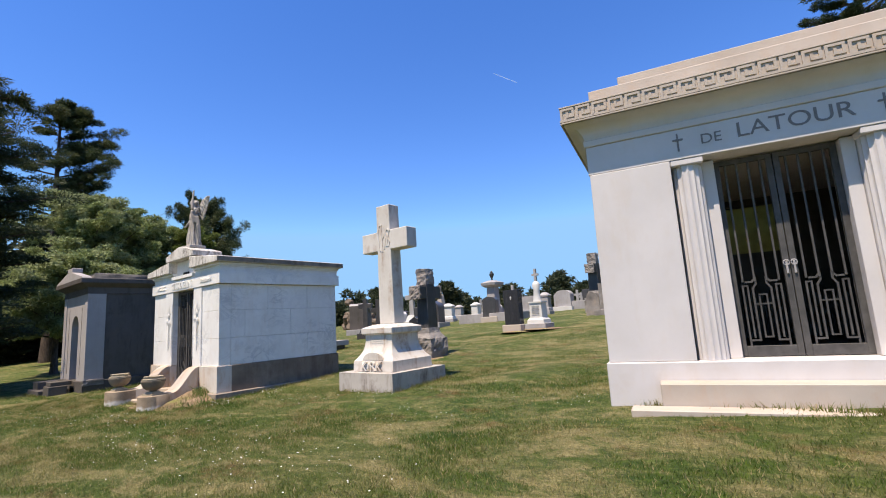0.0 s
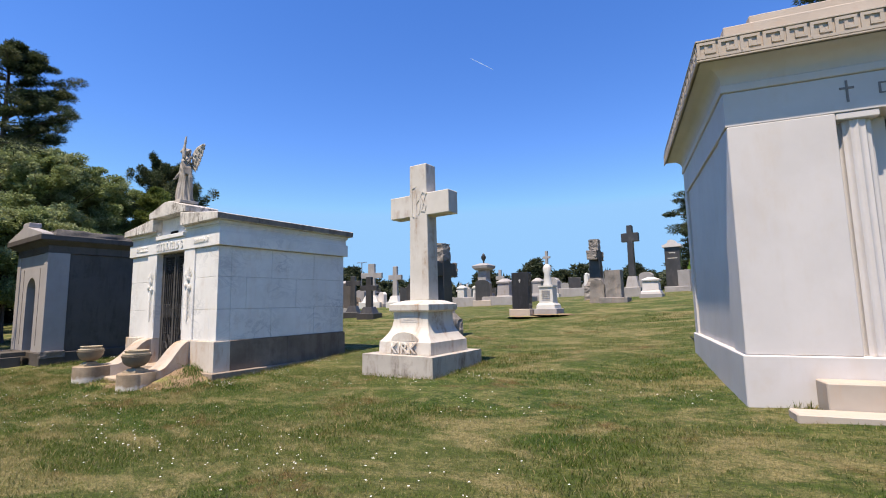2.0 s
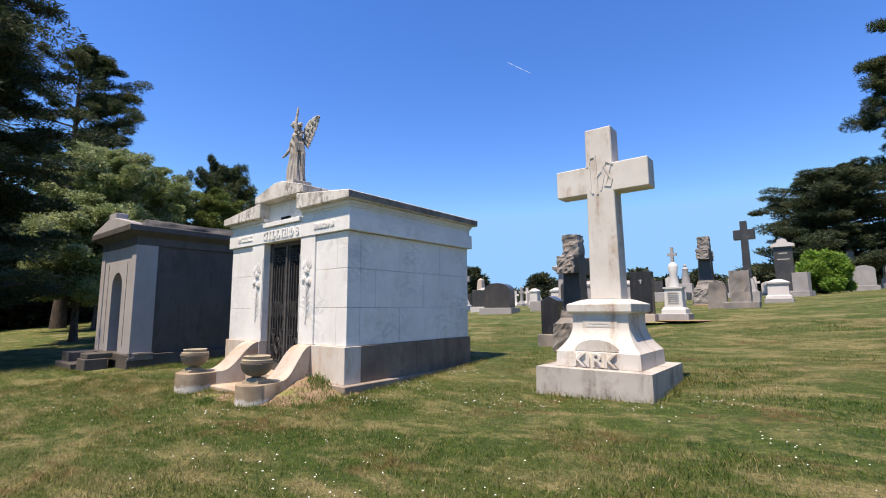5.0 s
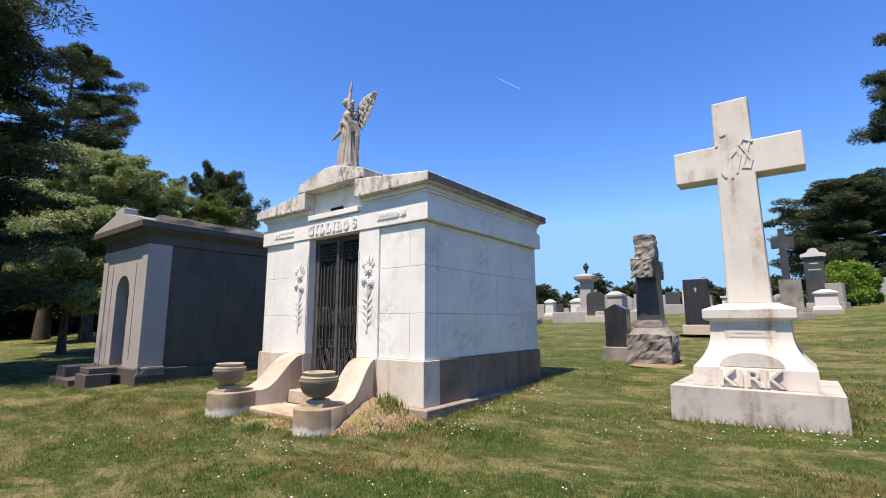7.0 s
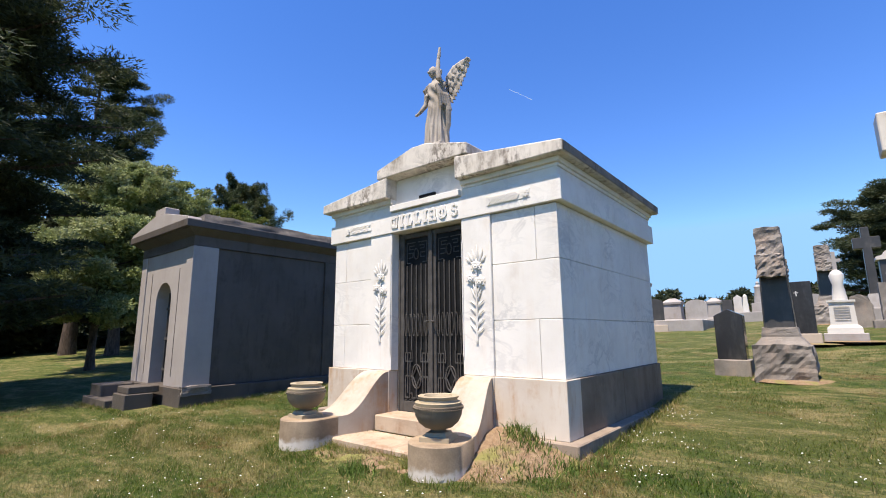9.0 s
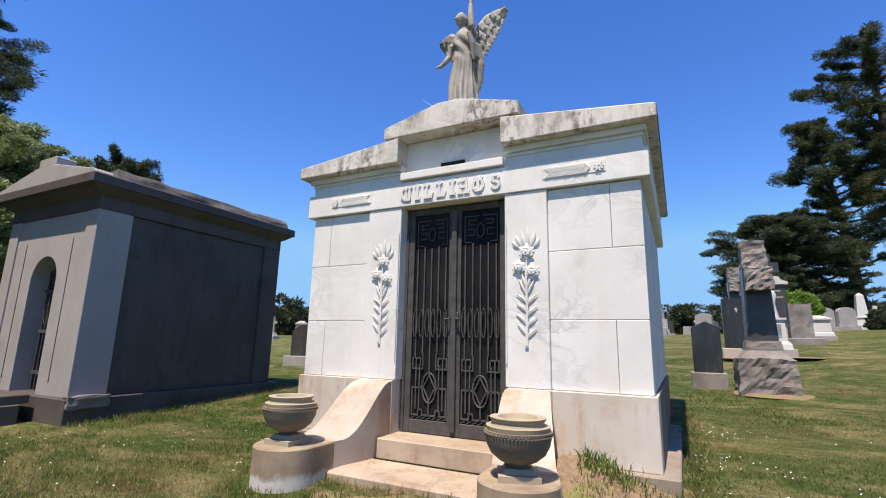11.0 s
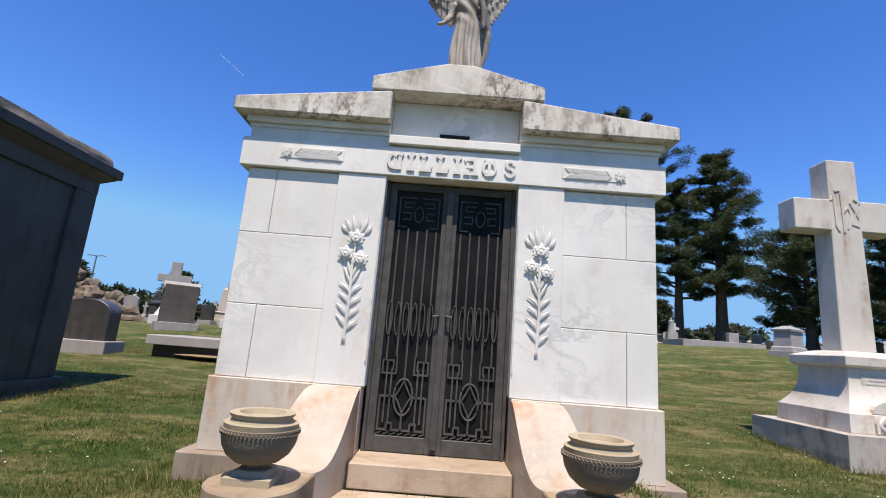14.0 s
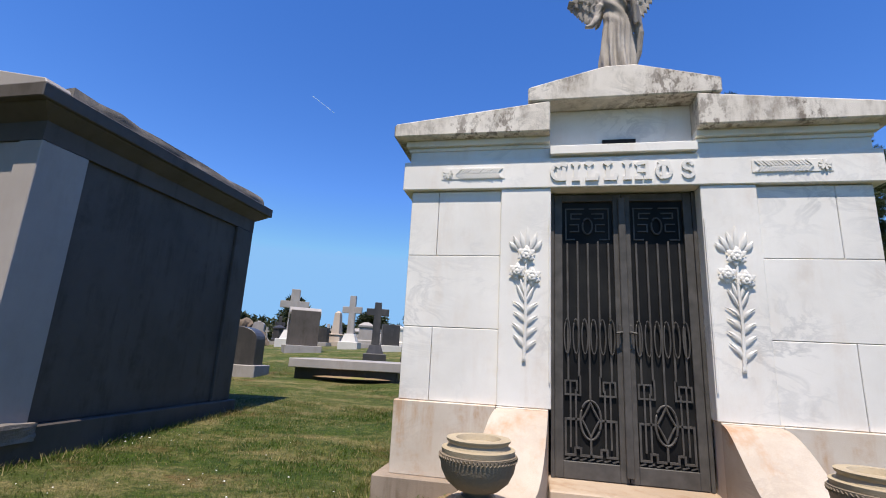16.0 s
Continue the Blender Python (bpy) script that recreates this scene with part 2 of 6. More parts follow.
def bark_mat():
    n = Nodes("bark")
    v = n.noise(3.0, 6.0, 0.7, n.stretch(4, 4, 0.8))
    col = n.mix(n.ramp(v, 0.35, 0.65), (0.035, 0.028, 0.024), (0.13, 0.10, 0.085))
    n.bump(v, 0.8, 0.08)
    return n.done(col, 0.9, 0.0, 0.15)


def leaf_mat(name, a, b, tip, through_light=0.3):
    n = Nodes(name)
    r = n.island()
    col = n.mix(r, a, b)
    col = n.mix(n.math("MULTIPLY", n.ramp(n.noise(0.55, 3.0), 0.48, 0.65), 0.75), col, tip)
    n.done(col, 0.65, 0.0, 0.3)
    n.thin(col, through_light)
    return n.m


SOIL, BARK = soil_mat(), bark_mat()
CYPRESS = leaf_mat("cypress_foliage", (0.026, 0.040, 0.020), (0.058, 0.078, 0.034), (0.085, 0.095, 0.042))
PINE = leaf_mat("pine_needles", (0.030, 0.046, 0.018), (0.064, 0.086, 0.032), (0.10, 0.105, 0.042))
BROAD = leaf_mat("broad_leaves", (0.12, 0.16, 0.055), (0.30, 0.35, 0.14), (0.36, 0.38, 0.21))
BUSH_L = leaf_mat("bright_shrub_leaves", (0.10, 0.19, 0.025), (0.20, 0.33, 0.05), (0.25, 0.34, 0.06))
BUSH_D = leaf_mat("yellow_green_leaves", (0.06, 0.09, 0.018), (0.13, 0.17, 0.035), (0.17, 0.19, 0.05))
FARTREE = leaf_mat("far_tree_foliage", (0.03, 0.045, 0.022), (0.055, 0.07, 0.035), (0.08, 0.085, 0.045))


def plain_mat(name, color, rough=0.6):
    n = Nodes(name)
    col = n.mix(n.ramp(n.noise(30.0, 4.0), 0.4, 0.7), color, tuple(c * 0.8 for c in color))
    return n.done(col, rough)


PETAL = plain_mat("daisy_petals", (0.85, 0.85, 0.80))
INK = plain_mat("recessed_lettering", (0.21, 0.19, 0.185), 0.9)
SHADOW_INK = plain_mat("faded_lettering", (0.50, 0.46, 0.42), 0.9)
POST = plain_mat("lamp_post_paint", (0.12, 0.13, 0.14))


# ---------------------------------------------------------------- mesh helpers
def smoothed(me, angle=40):
    me.shade_smooth()
    me.set_sharp_from_angle(angle=radians(angle))
    return me


def part(name, bm, material, parent=None, label="", smooth=False):
    bmesh.ops.recalc_face_normals(bm, faces=bm.faces)
    me = bpy.data.meshes.new(name)
    bm.to_mesh(me)
    bm.free()
    me.materials.append(material)
    if smooth:
        smoothed(me)
    return hung(new(name, me), parent, label)


IN_WORLD = [False]  # True while parts are given in the world's own coordinates


def hung(ob, parent, label=""):
    if parent:
        ob.parent = parent
        if IN_WORLD[0] and parent.type == "EMPTY":
            ob.matrix_parent_inverse = Matrix.Translation(-Vector(parent.location))
    if label:
        ob["label"] = label
    return ob


def thing(name, x, y, z, label, category, group="", rz=0.0):
    ob = new(name)
    ob.empty_display_size = 0.3
    ob.location = (x, y, z)
    ob.rotation_euler = (0, 0, radians(rz))
    return tagged(ob, label, category, group)


def box(x0, x1, y0, y1, z0, z1, bevel=0.0, bm=None):
    b = bmesh.new()
    vs = [b.verts.new((x, y, z)) for z in (z0, z1) for x, y in ((x0, y0), (x1, y0), (x1, y1), (x0, y1))]
    for f in ((3, 2, 1, 0), (4, 5, 6, 7), (0, 1, 5, 4), (1, 2, 6, 5), (2, 3, 7, 6), (3, 0, 4, 7)):
        b.faces.new([vs[i] for i in f])
    if bevel:
        bmesh.ops.bevel(b, geom=b.edges[:], offset=bevel, segments=1, affect="EDGES")
    return merged(bm, b)


def merged(bm, b):
    if bm is None:
        return b
    me = bpy.data.meshes.new("tmp")
    b.to_mesh(me)
    b.free()
    bm.from_mesh(me)
    bpy.data.meshes.remove(me)
    return bm


def prism(poly, axis, a, b, bm=None, bevel=0.0):
    """A polygon of (u, v) pushed along an axis from a to b: axis y takes (x, z), x takes (y, z), z takes (x, y)."""
    m = bmesh.new()

    def at(u, v, w):
        return {"y": (u, w, v), "x": (w, u, v), "z": (u, v, w)}[axis]
    lo = [m.verts.new(at(u, v, a)) for u, v in poly]
    hi = [m.verts.new(at(u, v, b)) for u, v in poly]
    m.faces.new(lo)
    m.faces.new(hi[::-1])
    for i in range(len(poly)):
        j = (i + 1) % len(poly)
        m.faces.new((lo[j], lo[i], hi[i], hi[j]))
    bmesh.ops.recalc_face_normals(m, faces=m.faces)
    if bevel:
        bmesh.ops.bevel(m, geom=[e for e in m.edges], offset=bevel, segments=1, affect="EDGES")
    return merged(bm, m)


def stack(sections, cx=0.0, cy=0.0, bm=None, bevel=0.0):
    """Rectangular sections (z, half width, half depth) joined from bottom to top."""
    m = bmesh.new()
    rings = [[m.verts.new((cx + sx * hx, cy + sy * hy, z)) for sx, sy in ((-1, -1), (1, -1), (1, 1), (-1, 1))] for z, hx, hy in sections]
    m.faces.new(rings[0][::-1])
    m.faces.new(rings[-1])
    for r, s in zip(rings, rings[1:]):
        for i in range(4):
            j = (i + 1) % 4
            m.faces.new((r[i], r[j], s[j], s[i]))
    if bevel:
        bmesh.ops.bevel(m, geom=m.edges[:], offset=bevel, segments=1, affect="EDGES")
    return merged(bm, m)


def lathe(profile, cx=0.0, cy=0.0, seg=28, bm=None, squash=1.0):
    m = bmesh.new()
    rings = []
    for r, z in profile:
        rings.append([m.verts.new((cx + r * math.cos(2 * math.pi * i / seg), cy + squash * r * math.sin(2 * math.pi * i / seg), z)) for i in range(seg)])
    for r, s in zip(rings, rings[1:]):
        for i in range(seg):
            j = (i + 1) % seg
            m.faces.new((r[i], r[j], s[j], s[i]))
    m.faces.new(rings[0][::-1])
    m.faces.new(rings[-1])
    return merged(bm, m)


def tube(points, radii, seg=6, bm=None):
    m = bmesh.new()
    pts = [Vector(p) for p in points]
    rings = []
    for i, p in enumerate(pts):
        d = (pts[min(i + 1, len(pts) - 1)] - pts[max(i - 1, 0)]).normalized()
        u = d.orthogonal().normalized() if abs(d.z) > 0.95 else d.cross(Vector((0, 0, 1))).normalized()
        v = d.cross(u)
        r = radii[i] if isinstance(radii, (list, tuple)) else radii
        rings.append([m.verts.new(p + r * (math.cos(2 * math.pi * k / seg) * u + math.sin(2 * math.pi * k / seg) * v)) for k in range(seg)])
    for r, s in zip(rings, rings[1:]):
        for k in range(seg):
            j = (k + 1) % seg
            m.faces.new((r[k], r[j], s[j], s[k]))
    m.faces.new(rings[0][::-1])
    m.faces.new(rings[-1])
    return merged(bm, m)


BARS = [0]


def flat_bar(points, width, y0, y1, bm=None):
    """A square bar that runs along points (x, z) of an upright plane, between y0 and y1; each stretch lies a hair deeper than the last."""
    m = bmesh.new()
    for (x0, z0), (x1, z1) in zip(points, points[1:]):
        BARS[0] = (BARS[0] + 1) % 7
        off = 0.0009 * BARS[0]
        d = Vector((x1 - x0, z1 - z0)).normalized() * (width / 2)
        n = Vector((-d.y, d.x))
        a, b = Vector((x0, z0)) - d, Vector((x1, z1)) + d
        m = prism([tuple(a + n), tuple(b + n), tuple(b - n), tuple(a - n)], "y", y0 + off, y1 + off, m)
    return merged(bm, m)


def roughened(bm, cuts, amount, scale, seed=0.0, keep=None):
    """Breaks the faces up like split rock."""
    bmesh.ops.subdivide_edges(bm, edges=bm.edges[:], cuts=cuts, use_grid_fill=True)
    bm.normal_update()
    moves = []
    for v in bm.verts:
        if keep and not keep(v):
            continue
        q = v.co * scale + Vector((seed, seed * 1.7, seed * 0.6))
        moves.append((v, v.normal * amount * (noise.noise(q) + 0.6 * noise.noise(q * 2.3))))
    for v, m in moves:
        v.co += m
    return bm


def lettering(text, size, depth, x, y, z, material, parent, name="inscription", width=None, bevel=0.0):
    cu = bpy.data.curves.new(name, "FONT")
    cu.body, cu.size, cu.extrude, cu.align_x, cu.bevel_depth = text, size, depth, "CENTER", bevel
    tmp = bpy.data.objects.new("tmp", cu)
    scene.collection.objects.link(tmp)
    bpy.context.view_layer.update()
    me = bpy.data.meshes.new_from_object(tmp.evaluated_get(bpy.context.evaluated_depsgraph_get()))
    bpy.data.objects.remove(tmp)
    bpy.data.curves.remove(cu)
    if width:
        xs = [v.co.x for v in me.vertices]
        me.transform(Matrix.Diagonal((width / (max(xs) - min(xs)), 1, 1, 1)))
    me.transform(Matrix.Translation((x, y, z)) @ Matrix.Rotation(radians(90), 4, "X"))
    whole = bmesh.new()
    whole.from_mesh(me)
    bpy.data.meshes.remove(me)
    bmesh.ops.remove_doubles(whole, verts=whole.verts, dist=0.0004)
    # split at the gaps between letters
    spans = sorted((min(v.co.x for v in f.verts), max(v.co.x for v in f.verts)) for f in whole.faces)
    letters = []
    for a, b in spans:
        if letters and a <= letters[-1][1] + 0.001:
            letters[-1][1] = max(b, letters[-1][1])
        else:
            letters.append([a, b])
    for a, b in letters:
        one = whole.copy()
        bmesh.ops.delete(one, geom=[v for v in one.verts if not a - 0.0005 <= v.co.x <= b + 0.0005], context="VERTS")
        part(name, one, material, parent)
    whole.free()


# lawn shape
GC, GW = 16.0, 4.0
G0, G1, G2, G3, G4 = -0.1321, 0.0154, 0.0309, 1.2598, 0.0169


def ground_z(x, y):
    """Height of the lawn, which rises away from the walk."""
    xc, yc = min(max(x, -32.0), 10.0), min(max(y, -10.0), 45.0)
    s = 1 / (1 + math.exp(-(yc - GC) / GW))
    swell = 0.13 / (1 + math.exp(-(xc + 3.0))) + 0.08 / (1 + math.exp(xc + 18.5))
    return G0 + G1 * xc + G2 * yc + G3 * s + G4 * xc * s + swell


def raw_mesh(name, verts, faces, material, parent=None):
    me = bpy.data.meshes.new(name)
    me.from_pydata(verts, [], faces)
    me.materials.append(material)
    return hung(new(name, me), parent)


# ---------------------------------------------------------------- ground
def spread(lo, hi, step, far):
    xs = list(np.arange(lo, hi + step, step))
    d, out = step * 1.5, []
    while d < far:
        out.append(d)
        d *= 1.5
    return [lo - d for d in reversed(out)] + xs + [hi + d for d in out]


def make_ground():
    xs, ys = spread(-28, 8, 0.4, 1800), spread(-8, 40, 0.4, 1800)
    verts, faces, n = [], [], len(xs)
    for y in ys:
        for x in xs:
            bumpy = 0.025 * noise.noise(Vector((x * 0.7, y * 0.7, 0))) + 0.012 * noise.noise(Vector((x * 2.1, y * 2.1, 3)))
            verts.append((x, y, ground_z(x, y) + bumpy))
    for j in range(len(ys) - 1):
        for i in range(n - 1):
            k = j * n + i
            faces.append((k, k + 1, k + 1 + n, k + n))
    ob = raw_mesh("ground", verts, faces, LAWN)
    ob.data.shade_smooth()
    tagged(ob, "mown sloping cemetery lawn, green with dry straw-coloured patches", "lawn", kind="structure")


make_ground()


# ---------------------------------------------------------------- marble mausoleum with the angel
def gate_leaf(parent, x0, x1, z0, z1, y, flip):
    """One leaf of a bronze gate: frame, upright bars, ovals, and a lattice panel at foot and head."""
    w, fw = x1 - x0, 0.075
    bm = box(x0, x0 + fw, y, y + 0.05, z0, z1, 0.004)
    box(x1 - fw, x1, y, y + 0.05, z0, z1, 0.004, bm)
    box(x0 + fw, x1 - fw, y, y + 0.05, z0, z0 + 0.14, 0.004, bm)
    box(x0 + fw, x1 - fw, y, y + 0.05, z1 - 0.07, z1, 0.004, bm)
    leaf = part("gate_leaf", bm, BRONZE, parent, "dark bronze gate leaf")
    inner0, inner1 = x0 + fw, x1 - fw
    iw = inner1 - inner0
    c = (inner0 + inner1) / 2
    lo, hi = z0 + 0.14, z1 - 0.07
    ym = y + 0.012
    tops = hi - 0.42
    for k in range(5):
        bx = inner0 + iw * (k + 0.5) / 5
        foot = lo + (0.515, 0.72, 0.68)[abs(k - 2)]
        part("bar", box(bx - 0.009, bx + 0.009, ym, ym + 0.02, foot, tops + (0.02 if k % 2 else 0.0), 0.002), BRONZE, leaf)
    for k in range(6):
        bx = inner0 + iw * (k + 0.5) / 6
        zc = z0 + (z1 - z0) * 0.47
        ring = [(bx + 0.026 * math.cos(a), ym - 0.006, zc + 0.16 * math.sin(a)) for a in [2 * math.pi * i / 16 for i in range(17)]]
        part("oval", tube(ring, 0.007, 5), BRONZE, leaf)
    # foot panel: an oval round a hollow-sided lozenge, with stepped keys
    zc = lo + 0.35
    ring = [(c + 0.088 * math.cos(a), ym + 0.01, zc + 0.165 * math.sin(a)) for a in [2 * math.pi * i / 28 for i in range(29)]]
    bm = tube(ring, 0.011, 6)
    star = [(c + 0.076 * abs(math.cos(a)) ** 2.2 * (1 if math.cos(a) > 0 else -1), ym + 0.01, zc + 0.15 * abs(math.sin(a)) ** 2.2 * (1 if math.sin(a) > 0 else -1)) for a in [2 * math.pi * i / 28 for i in range(29)]]
    tube(star, 0.010, 6, bm)
    flat_bar([(c, zc - 0.165), (c, lo + 0.05)], 0.018, ym, ym + 0.02, bm)
    for s in (-1, 1):
        e = c + s * (iw / 2 - 0.02)
        flat_bar([(c + s * 0.088, zc), (e, zc), (e, lo + 0.05), (c + s * 0.135, lo + 0.05), (c + s * 0.135, lo + 0.11), (c + s * 0.085, lo + 0.11), (c + s * 0.085, lo + 0.05), (c, lo + 0.05)], 0.018, ym, ym + 0.02, bm)
        flat_bar([(c + s * 0.125, lo + 0.11), (c + s * 0.125, lo + 0.60)], 0.015, ym, ym + 0.02, bm)
        flat_bar([(c + s * 0.172, lo + 0.12), (c + s * 0.172, lo + 0.68)], 0.015, ym, ym + 0.02, bm)
        flat_bar([(c + s * 0.085, lo + 0.72), (c + s * 0.085, lo + 0.56), (e, lo + 0.56), (e, lo + 0.68), (c + s * 0.115, lo + 0.68), (c + s * 0.115, lo + 0.60)], 0.015, ym, ym + 0.02, bm)
    for k in range(7):
        bx = inner0 + iw * (k + 0.5) / 7
        flat_bar([(bx - 0.02, lo + 0.012), (bx + 0.02, lo + 0.028)], 0.012, ym, ym + 0.02, bm)
    part("foot_lattice", bm, BRONZE, leaf)
    # head panel: stepped fret round an oval
    zt = hi - 0.20
    ring = [(c + 0.045 * math.cos(a), ym, zt - 0.05 + 0.08 * math.sin(a)) for a in [2 * math.pi * i / 16 for i in range(17)]]
    bm = tube(ring, 0.009, 5)
    for s in (-1, 1):
        bm = flat_bar([(c + s * 0.03, zt + 0.13), (c + s * 0.2, zt + 0.13), (c + s * 0.2, zt - 0.18), (c + s * 0.12, zt - 0.18)], 0.012, ym + 0.008, ym + 0.02, bm)
        bm = flat_bar([(c + s * 0.05, zt + 0.08), (c + s * 0.15, zt + 0.08), (c + s * 0.15, zt + 0.03), (c + s * 0.07, zt + 0.03)], 0.011, ym + 0.008, ym + 0.02, bm)
        bm = flat_bar([(c + s * 0.16, zt - 0.03), (c + s * 0.08, zt - 0.03), (c + s * 0.08, zt - 0.1), (c + s * 0.16, zt - 0.1)], 0.011, ym + 0.008, ym + 0.02, bm)
    part("head_lattice", bm, BRONZE, leaf)
    hx = x1 - 0.035 if flip else x0 + 0.035
    bm = box(hx - 0.02, hx + 0.02, y - 0.012, y, z0 + 1.12, z0 + 1.34, 0.004)
    tube([(hx, y - 0.012, z0 + 1.27), (hx, y - 0.06, z0 + 1.27), (hx + (-0.05 if flip else 0.05), y - 0.065, z0 + 1.26)], 0.011, 6, bm)
    part("handle", bm, BRONZE, leaf)
    part("pane", box(inner0, inner1, y + 0.036, y + 0.044, lo, hi), GLASS, leaf, "dark glass pane")
    return leaf


def lily_relief(parent, cx, y, z0, h):
    """A carved spray of lilies in low relief: stem, paired curling leaves, three open blossoms and pointed buds."""
    bm = tube([(cx, y - 0.02, z0), (cx + 0.012, y - 0.03, z0 + h * 0.3), (cx + 0.004, y - 0.03, z0 + h * 0.6), (cx + 0.02, y - 0.02, z0 + h * 0.85)], [0.017, 0.013, 0.012, 0.008], 6)

    def leaf(x, z, ang, length, wide, curl=0.0, proud=0.0):
        m = bmesh.new()
        d = Vector((math.cos(ang), 0, math.sin(ang)))
        n = Vector((-d.z, 0, d.x))
        spine, left, right = [], [], []
        for i in range(8):
            s = i / 7
            p = Vector((x, y - 0.008 - proud - 0.022 * math.sin(s * math.pi * 0.85), z)) + d * length * (s - 0.25 * abs(curl) * s ** 3) + n * curl * length * s * s
            wd = wide * math.sin(math.pi * min(s * 0.93 + 0.07, 1.0)) ** 0.8 + 0.002
            spine.append(m.verts.new(p + Vector((0, -0.005, 0))))
            left.append(m.verts.new(p + n * wd + Vector((0, 0.004, 0))))
            right.append(m.verts.new(p - n * wd + Vector((0, 0.004, 0))))
        for i in range(7):
            m.faces.new((left[i], left[i + 1], spine[i + 1], spine[i]))
            m.faces.new((spine[i], spine[i + 1], right[i + 1], right[i]))
            m.faces.new((right[i], right[i + 1], left[i + 1], left[i]))
        return m
    for k, (zf, side, ln, wd, curl) in enumerate(((0.05, 1, 0.15, 0.024, 0.5), (0.07, -1, 0.17, 0.022, 0.4), (0.14, 1, 0.16, 0.025, 0.5), (0.16, -1, 0.17, 0.024, 0.5), (0.23, 1, 0.16, 0.025, 0.55), (0.26, -1, 0.15, 0.023, 0.55), (0.32, 1, 0.17, 0.024, 0.5), (0.34, -1, 0.15, 0.020, 0.6), (0.40, 1, 0.20, 0.018, 0.1), (0.41, -1, 0.20, 0.018, 0.1), (0.46, 1, 0.18, 0.017, -0.1), (0.47, -1, 0.17, 0.017, -0.1))):
        merged(bm, leaf(cx + 0.006, z0 + h * zf, math.pi / 2 - side * 0.36, h * ln * 0.84, wd * 0.72, -side * curl * 0.75))
    merged(bm, box(cx - 0.018, cx + 0.018, y - 0.03, y + 0.002, z0 - 0.02, z0 + 0.03, 0.004))
    for fx, zf, r in ((-0.072, 0.66, 0.085), (0.068, 0.62, 0.09), (0.012, 0.79, 0.095)):
        for k in range(6):
            a = 2 * math.pi * k / 6 + 0.3
            merged(bm, leaf(cx + fx, z0 + h * zf, a, r, 0.026, 0.15, 0.012))
            merged(bm, leaf(cx + fx, z0 + h * zf + 0.004, a + 0.5, r * 0.6, 0.022, 0.1, 0.034))
        m = lathe([(0.004, -0.03), (0.022, -0.015), (0.022, 0.012), (0.004, 0.025)], 0, 0, 8)
        bmesh.ops.transform(m, matrix=Matrix.Translation((cx + fx, y - 0.05, z0 + h * zf)), verts=m.verts)
        merged(bm, m)
    for fx, ang, ln in ((-0.05, 1.95, 0.17), (0.02, 1.45, 0.25), (0.06, 1.12, 0.20), (-0.10, 2.2, 0.12), (0.11, 0.8, 0.13), (-0.01, 1.7, 0.20)):
        merged(bm, leaf(cx + fx * 0.7, z0 + h * 0.82, ang, ln, 0.018, 0.1))
    for v in bm.verts:
        v.co.y = y + 0.62 * (v.co.y - y)
    part("lily_relief", bm, CARVED, parent, "carved white marble lily spray in relief", True)


def raised_name(parent, cx, y, z, h, width):
    """WILLIAMS in raised, rounded letters with forked stems, one part a letter."""
    def arc(x, zc, rx, rz, a0, a1):
        return [(x + rx * math.cos(a0 + (a1 - a0) * i / 8), zc + rz * math.sin(a0 + (a1 - a0) * i / 8)) for i in range(9)]
    q = math.pi / 2
    stem = [[(0, 0), (0, 1)], [(-0.13, 0), (0.13, 0)], [(-0.12, 1), (0.0, 0.88), (0.12, 1)]]
    ell = [[(-0.1, 0), (-0.1, 1)], [(-0.22, 0), (0.30, 0), (0.36, 0.22)], [(-0.22, 1), (-0.1, 0.9), (0.02, 1)]]
    shapes = {
        "W": [arc(-0.02, 0.5, 0.36, 0.48, q * 1.25, q * 3), [(-0.02, 0.02), (0.34, 0.02), (0.34, 1)], [(0.06, 0.04), (0.0, 0.95)], [(-0.12, 0.95), (0.02, 0.86)], [(0.24, 1), (0.42, 0.94)]],
        "I": stem, "L": ell,
        "A": [[(-0.26, 0), (-0.22, 0.9), (0.22, 0.98), (0.26, 0)], [(-0.22, 0.45), (0.24, 0.45)], [(-0.36, 0), (-0.14, 0)], [(0.14, 0), (0.38, 0)], [(-0.3, 0.86), (-0.1, 1.0)]],
        "M": [arc(-0.04, 0.42, 0.34, 0.42, q, q * 3), arc(0.04, 0.42, 0.34, 0.42, q, -q), [(0, 0.02), (0, 0.9)], [(-0.2, 0.98), (0.0, 0.84), (0.2, 0.98)], [(-0.12, 0.0), (0.12, 0.0)]],
        "S": [arc(0, 0.74, 0.22, 0.24, 0.3, q * 3), arc(0, 0.25, 0.25, 0.25, q, -q * 1.75)],
    }
    at = (0.035, 0.165, 0.275, 0.41, 0.535, 0.645, 0.79, 0.955)
    for ch, u in zip("WILLIAMS", at):
        bm = None
        for stroke in shapes[ch]:
            pts = [(cx + (u - 0.5) * width + a * h, z + b * h) for a, b in stroke]
            bm = flat_bar(pts, 0.036 if len(stroke) < 4 else 0.030, y - 0.020, y + 0.004, bm)
        part("inscription", bm, CARVED, parent, "raised carved letter")


